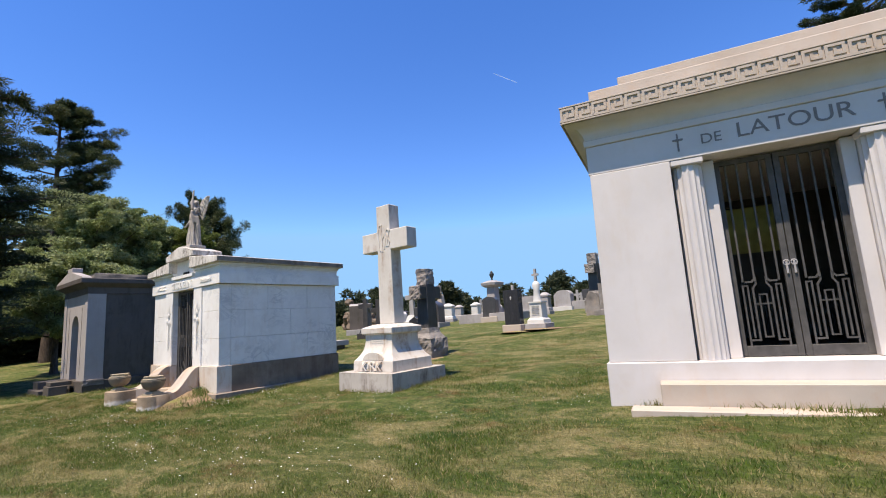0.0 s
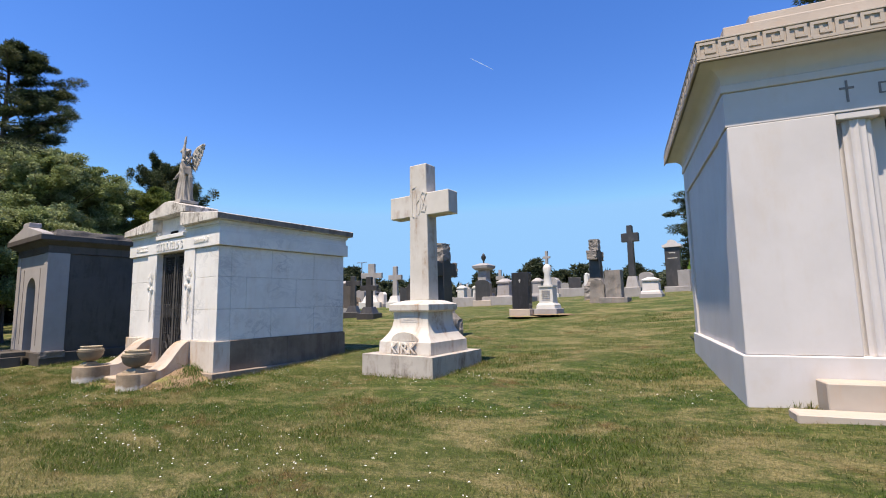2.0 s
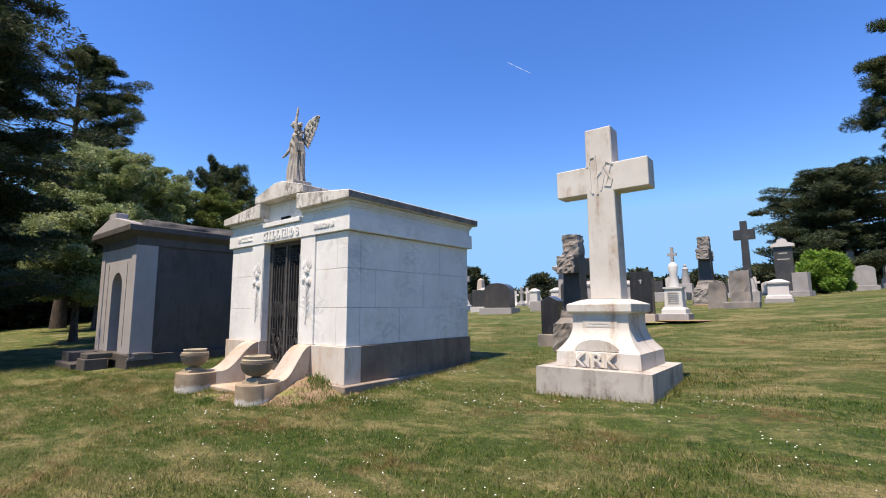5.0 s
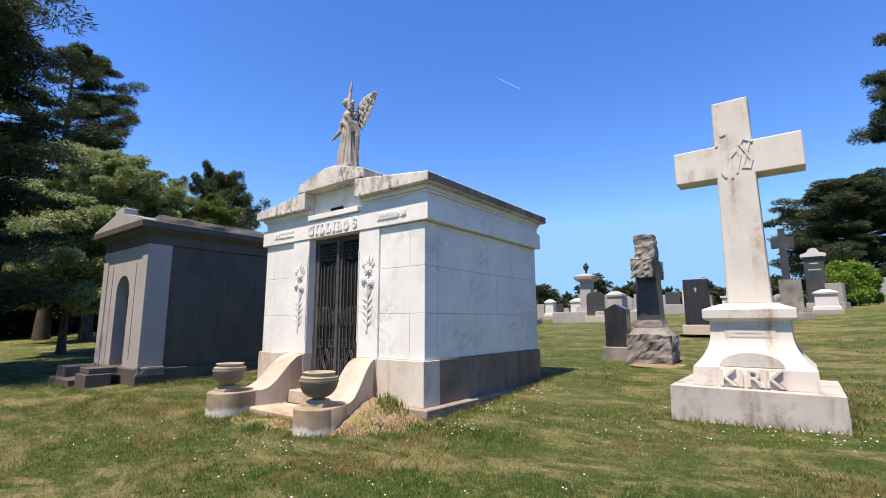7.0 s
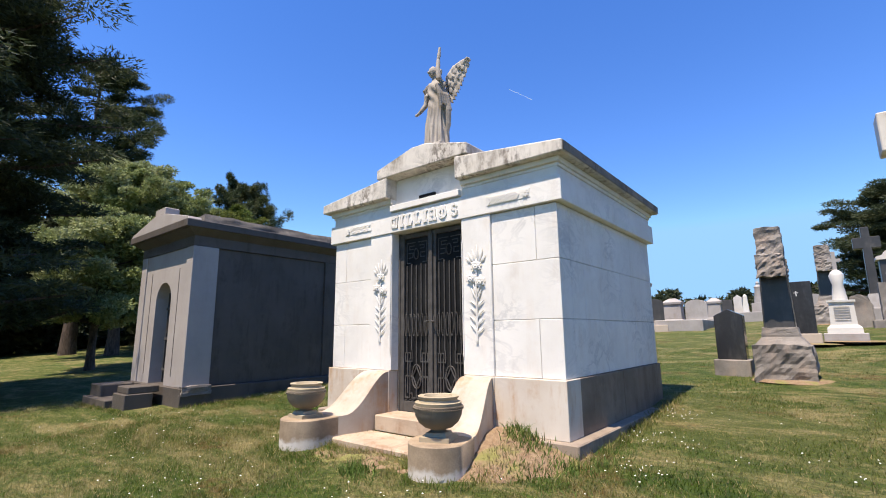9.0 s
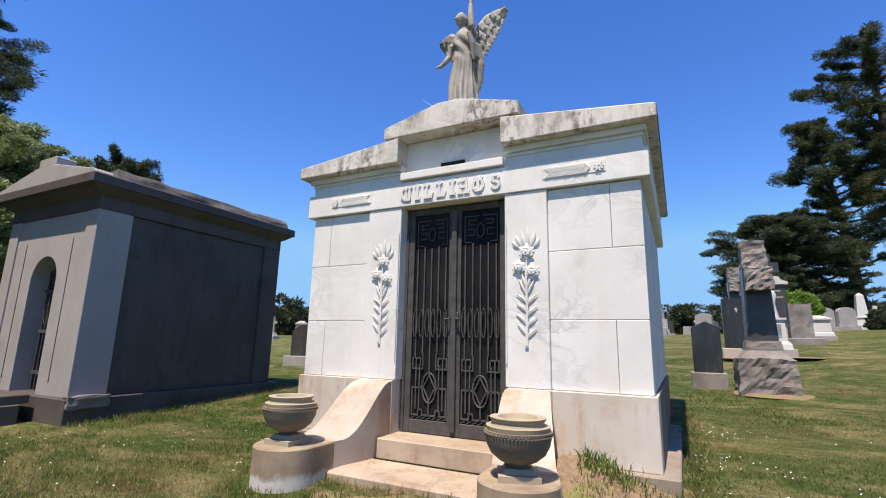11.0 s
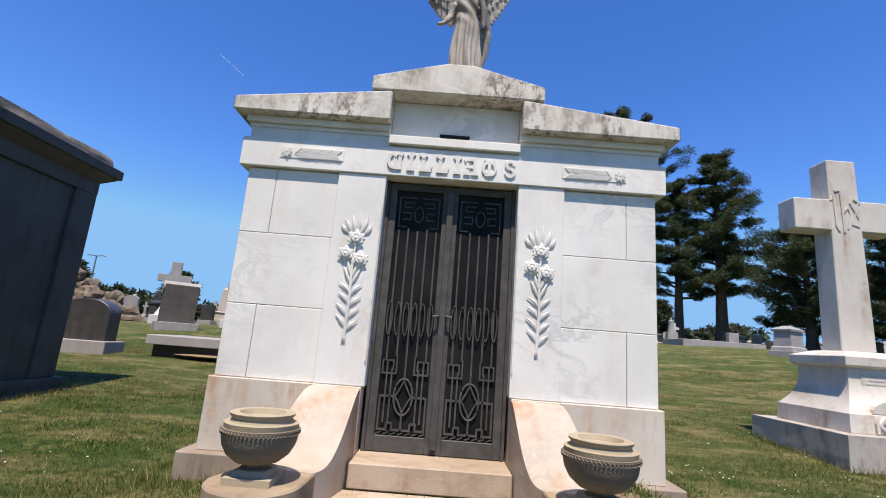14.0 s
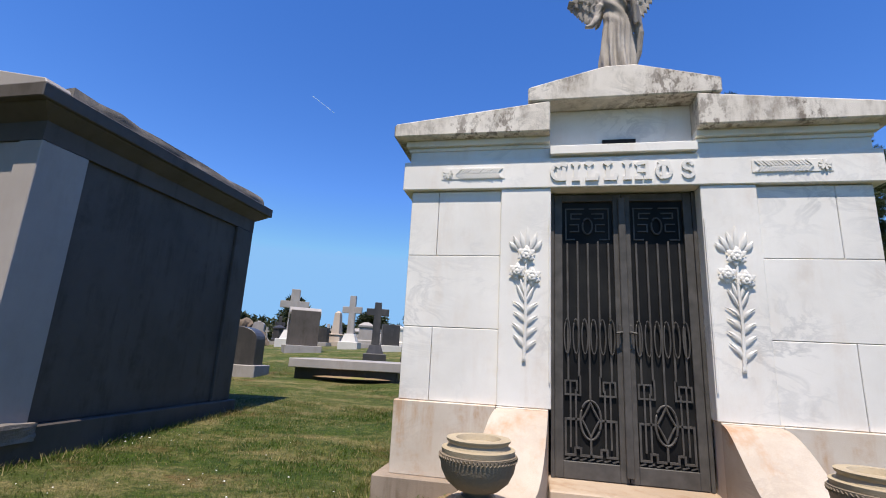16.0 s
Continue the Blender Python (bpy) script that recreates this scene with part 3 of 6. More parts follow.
def marble_mausoleum():
    cx, fy, by = -13.74, 5.58, 9.18
    m = thing("mausoleum", cx, fy, ground_z(cx, fy), "white veined marble mausoleum with bronze gates and a stepped pediment", "mausoleum")
    IN_WORLD[0] = True
    x0, x1 = cx - 2.05, cx + 2.05
    P, j = 0.72, 0.004
    # plinth and footing
    part("footing", box(x0 - 0.16, -14.42, fy - 0.15, by + 0.14, -0.5, 0.085, 0.012), FOOTING_M, m, "brown soiled footing slab")
    part("footing", box(-13.05, x1 + 0.17, fy - 0.15, by + 0.14, -0.5, 0.085, 0.012), FOOTING_M, m, "brown soiled footing slab")
    for a, b in ((x0 - 0.03, -14.88), (-14.876, -14.42), (-13.05, -12.60), (-12.596, x1 + 0.03)):
        part("plinth_block", box(a, b, fy - 0.055, fy + 0.32, 0.085, P, 0.006), MARBLE_LOW, m, "rust-stained marble plinth block")
    # side blocks take the shade-darkened copy of the plinth marble
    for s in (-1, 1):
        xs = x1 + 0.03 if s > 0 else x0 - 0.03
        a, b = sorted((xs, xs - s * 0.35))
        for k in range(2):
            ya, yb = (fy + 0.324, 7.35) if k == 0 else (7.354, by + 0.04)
            part("plinth_block", box(a, b, ya, yb, 0.085, P, 0.006), PLINTH_SIDE, m, "soiled brown side plinth block, darkened for shade")
    # front courses
    courses = ((P + j, 1.395), (1.399, 2.095), (2.099, 2.76))
    for k, (za, zb) in enumerate(courses):
        cuts = [(x0, -15.505), (-15.501, -14.874)] if k != 1 else [(x0, -14.874)]
        cuts += [(-12.606, -11.983), (-11.979, x1)] if k != 1 else [(-12.606, x1)]
        for a, b in cuts:
            part("wall_block", box(a, b, fy, fy + 0.30, za, zb, 0.005), MARBLE, m)
    # pilasters beside the door
    for a, b in ((-14.872, -14.395), (-13.07, -12.608)):
        part("pilaster", box(a, b, fy - 0.035, fy + 0.34, P + j, 2.767, 0.006), MARBLE, m)
    # side and back courses
    for s in (-1, 1):
        xo = x1 if s > 0 else x0
        a, b = sorted((xo, xo - s * 0.28))
        for k, (za, zb) in enumerate(courses):
            ends = ((fy + 0.304, 6.9), (6.904, 8.15), (8.154, by)) if k != 1 else ((fy + 0.304, 6.25), (6.254, 7.6), (7.604, by))
            for ya, yb in ends:
                part("wall_block", box(a, b, ya, yb, za, zb, 0.005), MARBLE, m)
    part("back_wall", box(x0 + 0.284, x1 - 0.284, by - 0.28, by, 0.0, 2.76), MARBLE, m)
    part("inner_floor", box(x0 + 0.3, x1 - 0.3, fy + 0.35, by - 0.3, -0.2, 0.12), GRANITE_G, m)
    # entablature: architrave, moulding, frieze
    part("architrave", box(x0 - 0.09, x1 + 0.09, fy - 0.052, by + 0.08, 2.77, 3.075, 0.008), MARBLE, m)
    part("moulding", box(x0 - 0.04, x1 + 0.04, fy - 0.008, by + 0.05, 3.075, 3.20, 0.006), MARBLE, m)
    for s in (-1, 1):
        for za, zb, o, front in ((3.20, 3.243, 0.06, 0.018), (3.244, 3.309, 0.085, 0.06)):
            a, b = sorted((cx + s * 0.665, cx + s * (2.05 + o)))
            part("moulding", box(a, b, fy - front, by + o, za, zb, 0.006), MARBLE, m)
    part("sill", box(cx - 0.665, cx + 0.665, fy - 0.085, fy + 0.07, 3.10, 3.19, 0.006), MARBLE, m)
    # roof slabs either side of the gable
    for s in (-1, 1):
        poly = [(cx + s * 0.665, 3.31), (cx + s * 2.235, 3.31), (cx + s * 2.235, 3.455), (cx + s * 0.665, 3.63)]
        part("roof_slab", prism(poly, "y", fy - 0.17, by + 0.19, None, 0.012), MARBLE_ROOF, m, "lichen-stained sloping roof slab")
        a, b = sorted((cx + s * 2.237, cx + s * 2.244))
        part("roof_edge", box(a, b, fy - 0.155, by + 0.175, 3.325, 3.442, 0.002), ROOF_EDGE, m, "blackened soiled roof edge")
    part("gable_back", box(cx - 0.661, cx + 0.661, fy + 0.06, by + 0.1, 3.19, 3.625), MARBLE, m)
    part("vent", box(cx - 0.16, cx + 0.15, fy + 0.03, fy + 0.07, 3.20, 3.285), GLASS, m, "dark vent slot")
    poly = [(cx - 0.88, 3.634), (cx + 0.88, 3.634), (cx + 0.88, 3.785), (cx + 0.14, 3.975), (cx - 0.14, 3.975), (cx - 0.88, 3.785)]
    part("gable_block", prism(poly, "y", fy - 0.17, fy + 0.62, None, 0.012), MARBLE_ROOF, m, "grey-veined gable block")
    part("roof_slab", prism([(cx - 0.9, 3.60), (cx + 0.9, 3.60), (cx + 0.2, 3.70), (cx - 0.2, 3.70)], "y", fy + 0.63, by + 0.15), MARBLE_ROOF, m)
    # carved swags at the ends of the architrave
    for s in (-1, 1):
        c0 = cx + s * 1.42
        bm = box(c0 - 0.32, c0 + 0.32, fy - 0.058, fy - 0.048, 2.87, 2.99, 0.002)
        for k in range(14):
            xx = c0 - s * 0.07 + s * (k - 7) * 0.031
            for q in (-1, 1):
                flat_bar([(xx + s * 0.045, 2.93 + q * 0.004), (xx, 2.93 + q * 0.05)], 0.013, fy - 0.070, fy - 0.055, bm)
        for k in range(8):
            a = math.pi * k / 4 + 0.2
            cxr = c0 + s * 0.255
            flat_bar([(cxr + 0.014 * math.cos(a), 2.93 + 0.014 * math.sin(a)), (cxr + 0.042 * math.cos(a), 2.93 + 0.042 * math.sin(a))], 0.018, fy - 0.072, fy - 0.055, bm)
        part("wheat_relief", bm, CARVED, m, "carved wheat-ear relief")
    raised_name(m, cx, fy - 0.05, 2.845, 0.155, 1.26)
    lily_relief(m, -14.635, fy - 0.035, 1.14, 1.22)
    lily_relief(m, -12.84, fy - 0.035, 1.14, 1.22)
    # door reveal and gates
    part("threshold", box(-14.416, -13.054, fy - 0.32, fy + 0.33, -0.06, 0.145, 0.01), STEP_M, m, "worn marble door step")
    part("lower_step", box(-14.55, -12.95, fy - 0.95, fy - 0.324, -0.35, -0.06, 0.02), STEP_M, m, "rust-stained worn lower step")
    gate = part("gate_frame", box(-14.393, -14.36, fy + 0.11, fy + 0.2, 0.147, 2.765, 0.003), BRONZE, m, "dark bronze double gate")
    gate_leaf(m, -14.358, -13.735, 0.152, 2.75, fy + 0.12, True)
    gate_leaf(m, -13.730, -13.107, 0.152, 2.75, fy + 0.12, False)
    part("gate_frame", box(-13.105, -13.072, fy + 0.11, fy + 0.2, 0.147, 2.765, 0.003), BRONZE, m)
    part("meeting_stile", box(-13.765, -13.700, fy + 0.085, fy + 0.12, 0.20, 2.70, 0.006), BRONZE, m)
    for xx in (-14.41, -13.056):
        part("gate_stop", tube([(xx, fy - 0.045, 0.95), (xx, fy - 0.045, 2.45)], 0.008, 6), MARBLE, m)
    # curved cheek walls that end in rounded urn blocks
    for s in (-1, 1):
        inner, outer = (0.665, 1.12)
        pts = []
        for i in range(15):
            u = i / 14
            yy = fy - 0.06 - 0.78 * u
            zz = 0.18 + 0.53 * (0.5 + 0.5 * math.cos(math.pi * min(u * 1.12, 1.0)))
            pts.append((yy, zz))
        bm = bmesh.new()
        rows = []
        for i, (yy, zz) in enumerate(pts):
            u = i / 14
            xi, xo = inner + 0.02 + 0.14 * u * u, outer + 0.25 * u
            rows.append([bm.verts.new((cx + s * xi, yy, zz)), bm.verts.new((cx + s * xo, yy, zz)), bm.verts.new((cx + s * xo, yy, -0.5)), bm.verts.new((cx + s * xi, yy, -0.5))])
        for r, q in zip(rows, rows[1:]):
            for i in range(4):
                bm.faces.new((r[i], r[(i + 1) % 4], q[(i + 1) % 4], q[i]))
        bm.faces.new(rows[0])
        bm.faces.new(rows[-1][::-1])
        part("cheek_wall", bm, CHEEK, m, "streaked marble scroll-shaped cheek wall", True)
        uy, ux = 4.46, cx + s * 1.15
        poly = [(ux + 0.315 * math.cos(a), uy + 0.315 * math.sin(a)) for a in [math.pi + math.pi * i / 14 for i in range(15)]]
        poly += [(cx + s * (1.38 if s > 0 else 0.82), fy - 0.82), (cx + s * (0.82 if s > 0 else 1.38), fy - 0.82)]
        part("urn_block", prism(poly, "z", -0.55, 0.178, None, 0.012), BLOCK, m, "rounded block, stained pale at its foot", True)
    IN_WORLD[0] = False
    return m


marble_mausoleum()


def urn(x, y, z):
    u = thing("urn", x, y, z, "round brown cast-stone garden urn on an octagonal foot, empty", "urn", "urns before the mausoleum")
    part("foot", stack([(0.0, 0.17, 0.17), (0.05, 0.17, 0.17), (0.055, 0.13, 0.13), (0.092, 0.11, 0.11)], 0, 0, None), URN_RIM, u)
    part("bowl", lathe([(0.115, 0.09), (0.08, 0.105), (0.085, 0.118), (0.16, 0.142), (0.225, 0.195), (0.262, 0.265), (0.277, 0.345), (0.279, 0.375), (0.262, 0.378), (0.24, 0.38)], 0, 0, 36), URN_M, u, "", True)
    part("rim", lathe([(0.235, 0.372), (0.262, 0.380), (0.268, 0.412), (0.226, 0.417), (0.215, 0.445), (0.232, 0.462), (0.235, 0.478), (0.165, 0.48), (0.15, 0.44), (0.02, 0.425)], 0, 0, 36), URN_RIM, u, "paler worn rim", True)
    bm = None
    for k in range(60):
        a = 2 * math.pi * k / 60
        r, b = 0.281, a + 0.045
        bm = tube([(r * math.cos(a), r * math.sin(a), 0.34), (1.006 * r * math.cos(b), 1.006 * r * math.sin(b), 0.354), (r * math.cos(a), r * math.sin(a), 0.368)], 0.005, 4, bm)
    part("herringbone_band", bm, URN_M, u, "moulded herringbone band")
    return u


u1 = urn(-14.90, 4.47, 0.178)
u1.scale = (0.91, 0.91, 0.91)
copy_thing(u1, pose(-12.60, 4.47, 0.178, 0, 0, 21))


# ---------------------------------------------------------------- angel
def angel(x, y, z):
    """A winged figure in a long robe, one arm lifted and one held out low, fused into one plain mesh."""
    bm = bmesh.new()
    seg, rings = 110, []
    prof = [(0.0, 0.20, 0.17, 0.01), (0.08, 0.205, 0.175, 0.01), (0.3, 0.195, 0.165, 0.0), (0.5, 0.18, 0.15, 0.0), (0.68, 0.165, 0.135, 0.01), (0.82, 0.135, 0.115, 0.0), (0.94, 0.135, 0.11, -0.01), (1.05, 0.15, 0.11, -0.01), (1.12, 0.14, 0.09, -0.01), (1.17, 0.07, 0.065, -0.01), (1.24, 0.055, 0.055, -0.015)]
    levels = [p[0] for p in prof]
    for k in range(49):
        zz = 1.24 * k / 48
        rx, ry, ox = (float(np.interp(zz, levels, [p[c] for p in prof])) for c in (1, 2, 3))
        hang, breast = max(0.0, 1 - zz / 0.9), max(0.0, 1 - abs(zz - 0.92) / 0.26)
        ring = []
        for i in range(seg):
            a = 2 * math.pi * i / seg
            x0, y0 = rx * math.cos(a), ry * math.sin(a)
            fall = math.sin(9 * a + 4.0 * zz + 1.2 * math.sin(3 * a)) + 0.5 * math.sin(17 * a - 5.0 * zz)
            sweep = math.sin(46 * (0.75 * x0 + 0.66 * zz))
            out = 0.022 * min(1.0, 1.6 * hang) * fall + 0.019 * breast * sweep
            ring.append(bm.verts.new((0.9 * (x0 + out * math.cos(a)) + ox, y0 + out * math.sin(a), zz)))
        rings.append(ring)
    for r, q in zip(rings, rings[1:]):
        for i in range(seg):
            bm.faces.new((r[i], r[(i + 1) % seg], q[(i + 1) % seg], q[i]))
    bm.faces.new(rings[0][::-1])
    bm.faces.new(rings[-1])
    box(-0.25, 0.25, -0.22, 0.22, -0.02, 0.06, 0.0, bm)

    def ball(c, r, sx=1.0, sy=1.0, sz=1.0):
        b = bmesh.new()
        bmesh.ops.create_icosphere(b, subdivisions=2, radius=r)
        bmesh.ops.transform(b, matrix=Matrix.Translation(c) @ Matrix.Diagonal((sx, sy, sz, 1)), verts=b.verts)
        merged(bm, b)
    # head turned and lifted, with wavy hair
    ball((-0.03, -0.03, 1.33), 0.088, 0.88, 1.0, 1.15)
    ball((-0.07, -0.105, 1.315), 0.022)
    for k in range(20):
        a = 2.0 * math.pi * k / 20
        ball((0.072 * math.cos(a) - 0.018, 0.02 + 0.07 * math.sin(a), 1.365 + 0.03 * math.sin(3 * a) - 0.02 * math.cos(a)), 0.030)
    for k in range(6):
        ball((-0.04 + 0.02 * k, 0.075, 1.30 - 0.025 * k), 0.042)
    # low arm held out, lifted arm with a torch, and the sleeve that falls from it
    tube([(-0.12, 0.0, 1.10), (-0.17, -0.02, 0.97), (-0.20, -0.03, 0.82), (-0.24, -0.08, 0.73), (-0.28, -0.11, 0.67), (-0.33, -0.13, 0.65)], [0.06, 0.052, 0.042, 0.034, 0.027, 0.02], 8, bm)
    tube([(0.13, 0.0, 1.09), (0.18, -0.08, 1.01), (0.17, -0.14, 1.10), (0.15, -0.14, 1.28), (0.145, -0.12, 1.42)], [0.06, 0.055, 0.046, 0.038, 0.032], 8, bm)
    tube([(0.135, -0.125, 1.36), (0.15, -0.11, 1.52), (0.16, -0.10, 1.66)], [0.026, 0.03, 0.018], 7, bm)
    for k in range(5):
        u = k / 4
        tube([(0.13 + 0.03 * u, -0.15 + 0.10 * u, 1.03), (0.17 + 0.05 * u, -0.13 + 0.12 * u, 0.86), (0.18 + 0.09 * u, -0.11 + 0.13 * u, 0.66 + 0.05 * math.sin(5 * u))], [0.03, 0.036, 0.02], 6, bm)
    tube([(0.19, -0.02, 0.86), (0.235, 0.0, 0.62), (0.22, 0.02, 0.40), (0.17, 0.03, 0.2)], [0.04, 0.05, 0.04, 0.02], 7, bm)

    def plate(a, b, wd, thick):
        d = (b - a).normalized()
        n = d.cross(Vector((0, 1, 0))).normalized() * wd
        t = Vector((0, thick, 0))
        outline = [a + n * 0.8, a.lerp(b, 0.75) + n, b, a.lerp(b, 0.75) - n, a - n * 0.8]
        lo, hi = [bm.verts.new(q - t) for q in outline], [bm.verts.new(q + t) for q in outline]
        bm.faces.new(lo)
        bm.faces.new(hi[::-1])
        for q in range(5):
            bm.faces.new((lo[q], hi[q], hi[(q + 1) % 5], lo[(q + 1) % 5]))

    def along(line, u):
        i = min(int(u * (len(line) - 1)), len(line) - 2)
        return Vector(line[i]).lerp(Vector(line[i + 1]), u * (len(line) - 1) - i)
    # wings: a thick leading edge with three rows of overlapping feathers
    wings = (
        ([(0.10, 0.09, 0.94), (0.16, 0.11, 1.22), (0.27, 0.13, 1.37), (0.41, 0.15, 1.43), (0.53, 0.17, 1.46)], [(0.22, 0.13, 0.76), (0.31, 0.14, 0.88), (0.39, 0.15, 1.02), (0.47, 0.16, 1.20), (0.55, 0.17, 1.43)]),
        ([(-0.10, 0.10, 0.96), (-0.17, 0.13, 1.20), (-0.27, 0.18, 1.29), (-0.38, 0.23, 1.30), (-0.47, 0.27, 1.28)], [(-0.18, 0.15, 0.80), (-0.26, 0.19, 0.90), (-0.33, 0.22, 0.98), (-0.40, 0.25, 1.10), (-0.48, 0.28, 1.24)]),
    )
    for lead, trail in wings:
        tube(lead, [0.05, 0.055, 0.045, 0.035, 0.014], 8, bm)
        for count, reach, wd, off in ((11, 1.0, 0.030, 0.0), (9, 0.62, 0.032, -0.022), (7, 0.34, 0.034, -0.042)):
            for k in range(count):
                u = (k + 0.5) / count
                a, b = along(lead, u), along(trail, u)
                o = Vector((0, off + 0.010 * (k % 2), 0))
                plate(a + o, a.lerp(b, reach) + o, wd, 0.011)
    ob = part("angel_statue", bm, STATUE)
    fuse = ob.modifiers.new("fuse", "REMESH")
    fuse.mode, fuse.voxel_size, fuse.use_smooth_shade = "VOXEL", 0.009, True
    ob.location = (x, y, z)
    tagged(ob, "weathered stone angel statue with raised arm and open wings", "statue")


angel(-13.70, 5.80, 3.975)


# ---------------------------------------------------------------- granite mausoleum with the key-pattern cornice
def key_unit(w, h, d):
    """One turn of the meander, raised, standing on y = 0 and facing -y."""
    b = 0.145 * h
    bm = flat_bar([(0.06 * w, 0.12 * h), (0.06 * w, 0.88 * h), (0.80 * w, 0.88 * h), (0.80 * w, 0.38 * h), (0.42 * w, 0.38 * h), (0.42 * w, 0.60 * h)], b, -d, 0.0)
    flat_bar([(0.06 * w, 0.12 * h), (1.0 * w, 0.12 * h)], b, -d, 0.0, bm)
    return bm


def granite_mausoleum():
    cx, fy = -0.144, 6.74
    by, hw = fy + 3.85, 2.276
    m = thing("mausoleum", cx, fy, ground_z(cx, fy), "pale grey-pink granite mausoleum with key-pattern cornice and fluted columns", "mausoleum")
    IN_WORLD[0] = True
    part("plinth", box(cx - hw - 0.035, cx + hw + 0.035, fy - 0.035, by + 0.035, -0.3, 0.79, 0.012), GRANITE_L, m)
    part("step", box(cx - 1.67, cx + 1.67, fy - 0.34, fy - 0.039, -0.2, 0.56, 0.012), GRANITE_STEP, m, "sandy granite step")
    part("landing_slab", box(cx - 2.02, cx + 0.65, fy - 0.62, fy - 0.344, -0.3, 0.30, 0.015), GRANITE_STEP, m, "low pale landing slab")
    for s in (-1, 1):
        a, b = sorted((cx + s * 1.21, cx + s * hw))
        part("wing_wall", prism([(a, 0.793), (b, 0.793), (b - (0.02 if s > 0 else 0), 3.44), (a + (0.02 if s < 0 else 0), 3.44)], "y", fy, fy + 0.55, None, 0.008), GRANITE_L, m)
        c = cx + s * 1.01
        poly = []
        for i in range(49):
            a = math.pi + math.pi * i / 48
            r = 0.18 - 0.016 * abs(math.sin(8 * (a - math.pi)))
            poly.append((c + r * math.cos(a), fy + 0.21 + r * math.sin(a)))
        poly += [(c + 0.18, fy + 0.45), (c - 0.18, fy + 0.45)]
        part("fluted_column", prism(poly, "z", 0.793, 3.36), GRANITE_L, m, "fluted half column")
        part("capital", box(c - 0.195, c + 0.195, fy + 0.01, fy + 0.45, 3.362, 3.44, 0.01), GRANITE_L, m)
        a, b = sorted((cx + s * 0.68, cx + s * 0.826))
        part("door_jamb", box(a, b, fy + 0.25, fy + 0.70, 0.793, 3.42, 0.006), GRANITE_L, m)
        a, b = sorted((cx + s * (hw - 0.3), cx + s * hw))
        part("side_wall", box(a + (0.035 if s < 0 else 0), b - (0.035 if s > 0 else 0), fy + 0.554, by - 0.3, 0.793, 3.44), GRANITE_L, m)
        part("side_pier", box(a, b, by - 0.296, by, 0.793, 3.44), GRANITE_L, m)
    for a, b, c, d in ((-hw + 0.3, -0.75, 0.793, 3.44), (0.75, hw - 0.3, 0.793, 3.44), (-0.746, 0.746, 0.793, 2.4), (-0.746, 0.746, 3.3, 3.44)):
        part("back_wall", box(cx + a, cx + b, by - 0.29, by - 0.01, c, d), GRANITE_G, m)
    part("stained_pane", box(cx - 0.746, cx + 0.746, by - 0.16, by - 0.14, 2.404, 3.296), YELLOW, m, "yellow stained-glass back window")
    part("lintel", box(cx - hw + 0.003, cx + hw - 0.003, fy + 0.003, by - 0.003, 3.444, 3.86, 0.006), GRANITE_L, m)
    part("frieze_band", box(cx - hw - 0.02, cx + hw + 0.02, fy - 0.02, by + 0.02, 3.863, 3.96, 0.01), GRANITE_L, m)
    hy, cyy = (by - fy) / 2, (by + fy) / 2
    secs = [(3.961, hw, hy)]
    for i in range(7):
        a = math.pi / 2 * i / 6
        secs.append((3.97 + 0.21 * math.sin(a), hw + 0.005 + 0.235 * (1 - math.cos(a)), hy + 0.005 + 0.235 * (1 - math.cos(a))))
    part("cavetto", stack(secs, cx, cyy), GRANITE_L, m, "", True)
    kx0, kx1, ky = cx - hw - 0.278, cx + hw + 0.278, fy - 0.275
    part("cornice", box(kx0 + 0.02, kx1 - 0.02, ky + 0.02, by + 0.25, 4.185, 4.443, 0.004), GRANITE_STEP, m, "warm weathered cornice band")
    for za, zb in ((4.185, 4.205), (4.425, 4.446)):
        part("cornice_fillet", box(kx0, kx1, ky, by + 0.27, za, zb, 0.003), GRANITE_STEP, m)
    part("attic", box(cx - hw + 0.11, cx + hw - 0.11, fy + 0.15, by - 0.15, 4.447, 4.775, 0.01), GRANITE_STEP, m)
    part("attic", box(cx - hw + 0.52, cx + hw - 0.52, fy + 0.65, by - 0.6, 4.777, 5.13, 0.01), GRANITE_STEP, m)
    unit = None
    count = 23
    w = (kx1 - kx0 - 0.03) / count
    for k in range(count):
        if unit is None:
            ob = part("meander", key_unit(w, 0.222, 0.02), GRANITE_STEP, m, "raised key pattern")
            unit = ob.data
        else:
            ob = hung(new("meander", unit), m)
        ob.location = (kx0 + 0.015 + k * w, ky + 0.02, 4.204)
        if k < 21:
            ob = hung(new("meander", unit), m)
            ob.location, ob.rotation_euler = (kx0 + 0.02, ky + 0.015 + (k + 1) * w, 4.204), (0, 0, radians(-90))
    lettering("DE", 0.19, 0.004, -0.835, fy + 0.001, 3.60, INK, m, width=0.235)
    lettering("LATOUR", 0.275, 0.004, 0.055, fy + 0.001, 3.60, INK, m, width=1.20)
    for xx in (-1.225, 0.94):
        bm = box(xx - 0.011, xx + 0.011, fy - 0.005, fy + 0.004, 3.55, 3.80)
        box(xx - 0.065, xx + 0.065, fy - 0.0055, fy + 0.0045, 3.70, 3.724, 0, bm)
        part("cut_cross", bm, INK, m, "incised cross")
    # gates
    dy = fy + 0.38
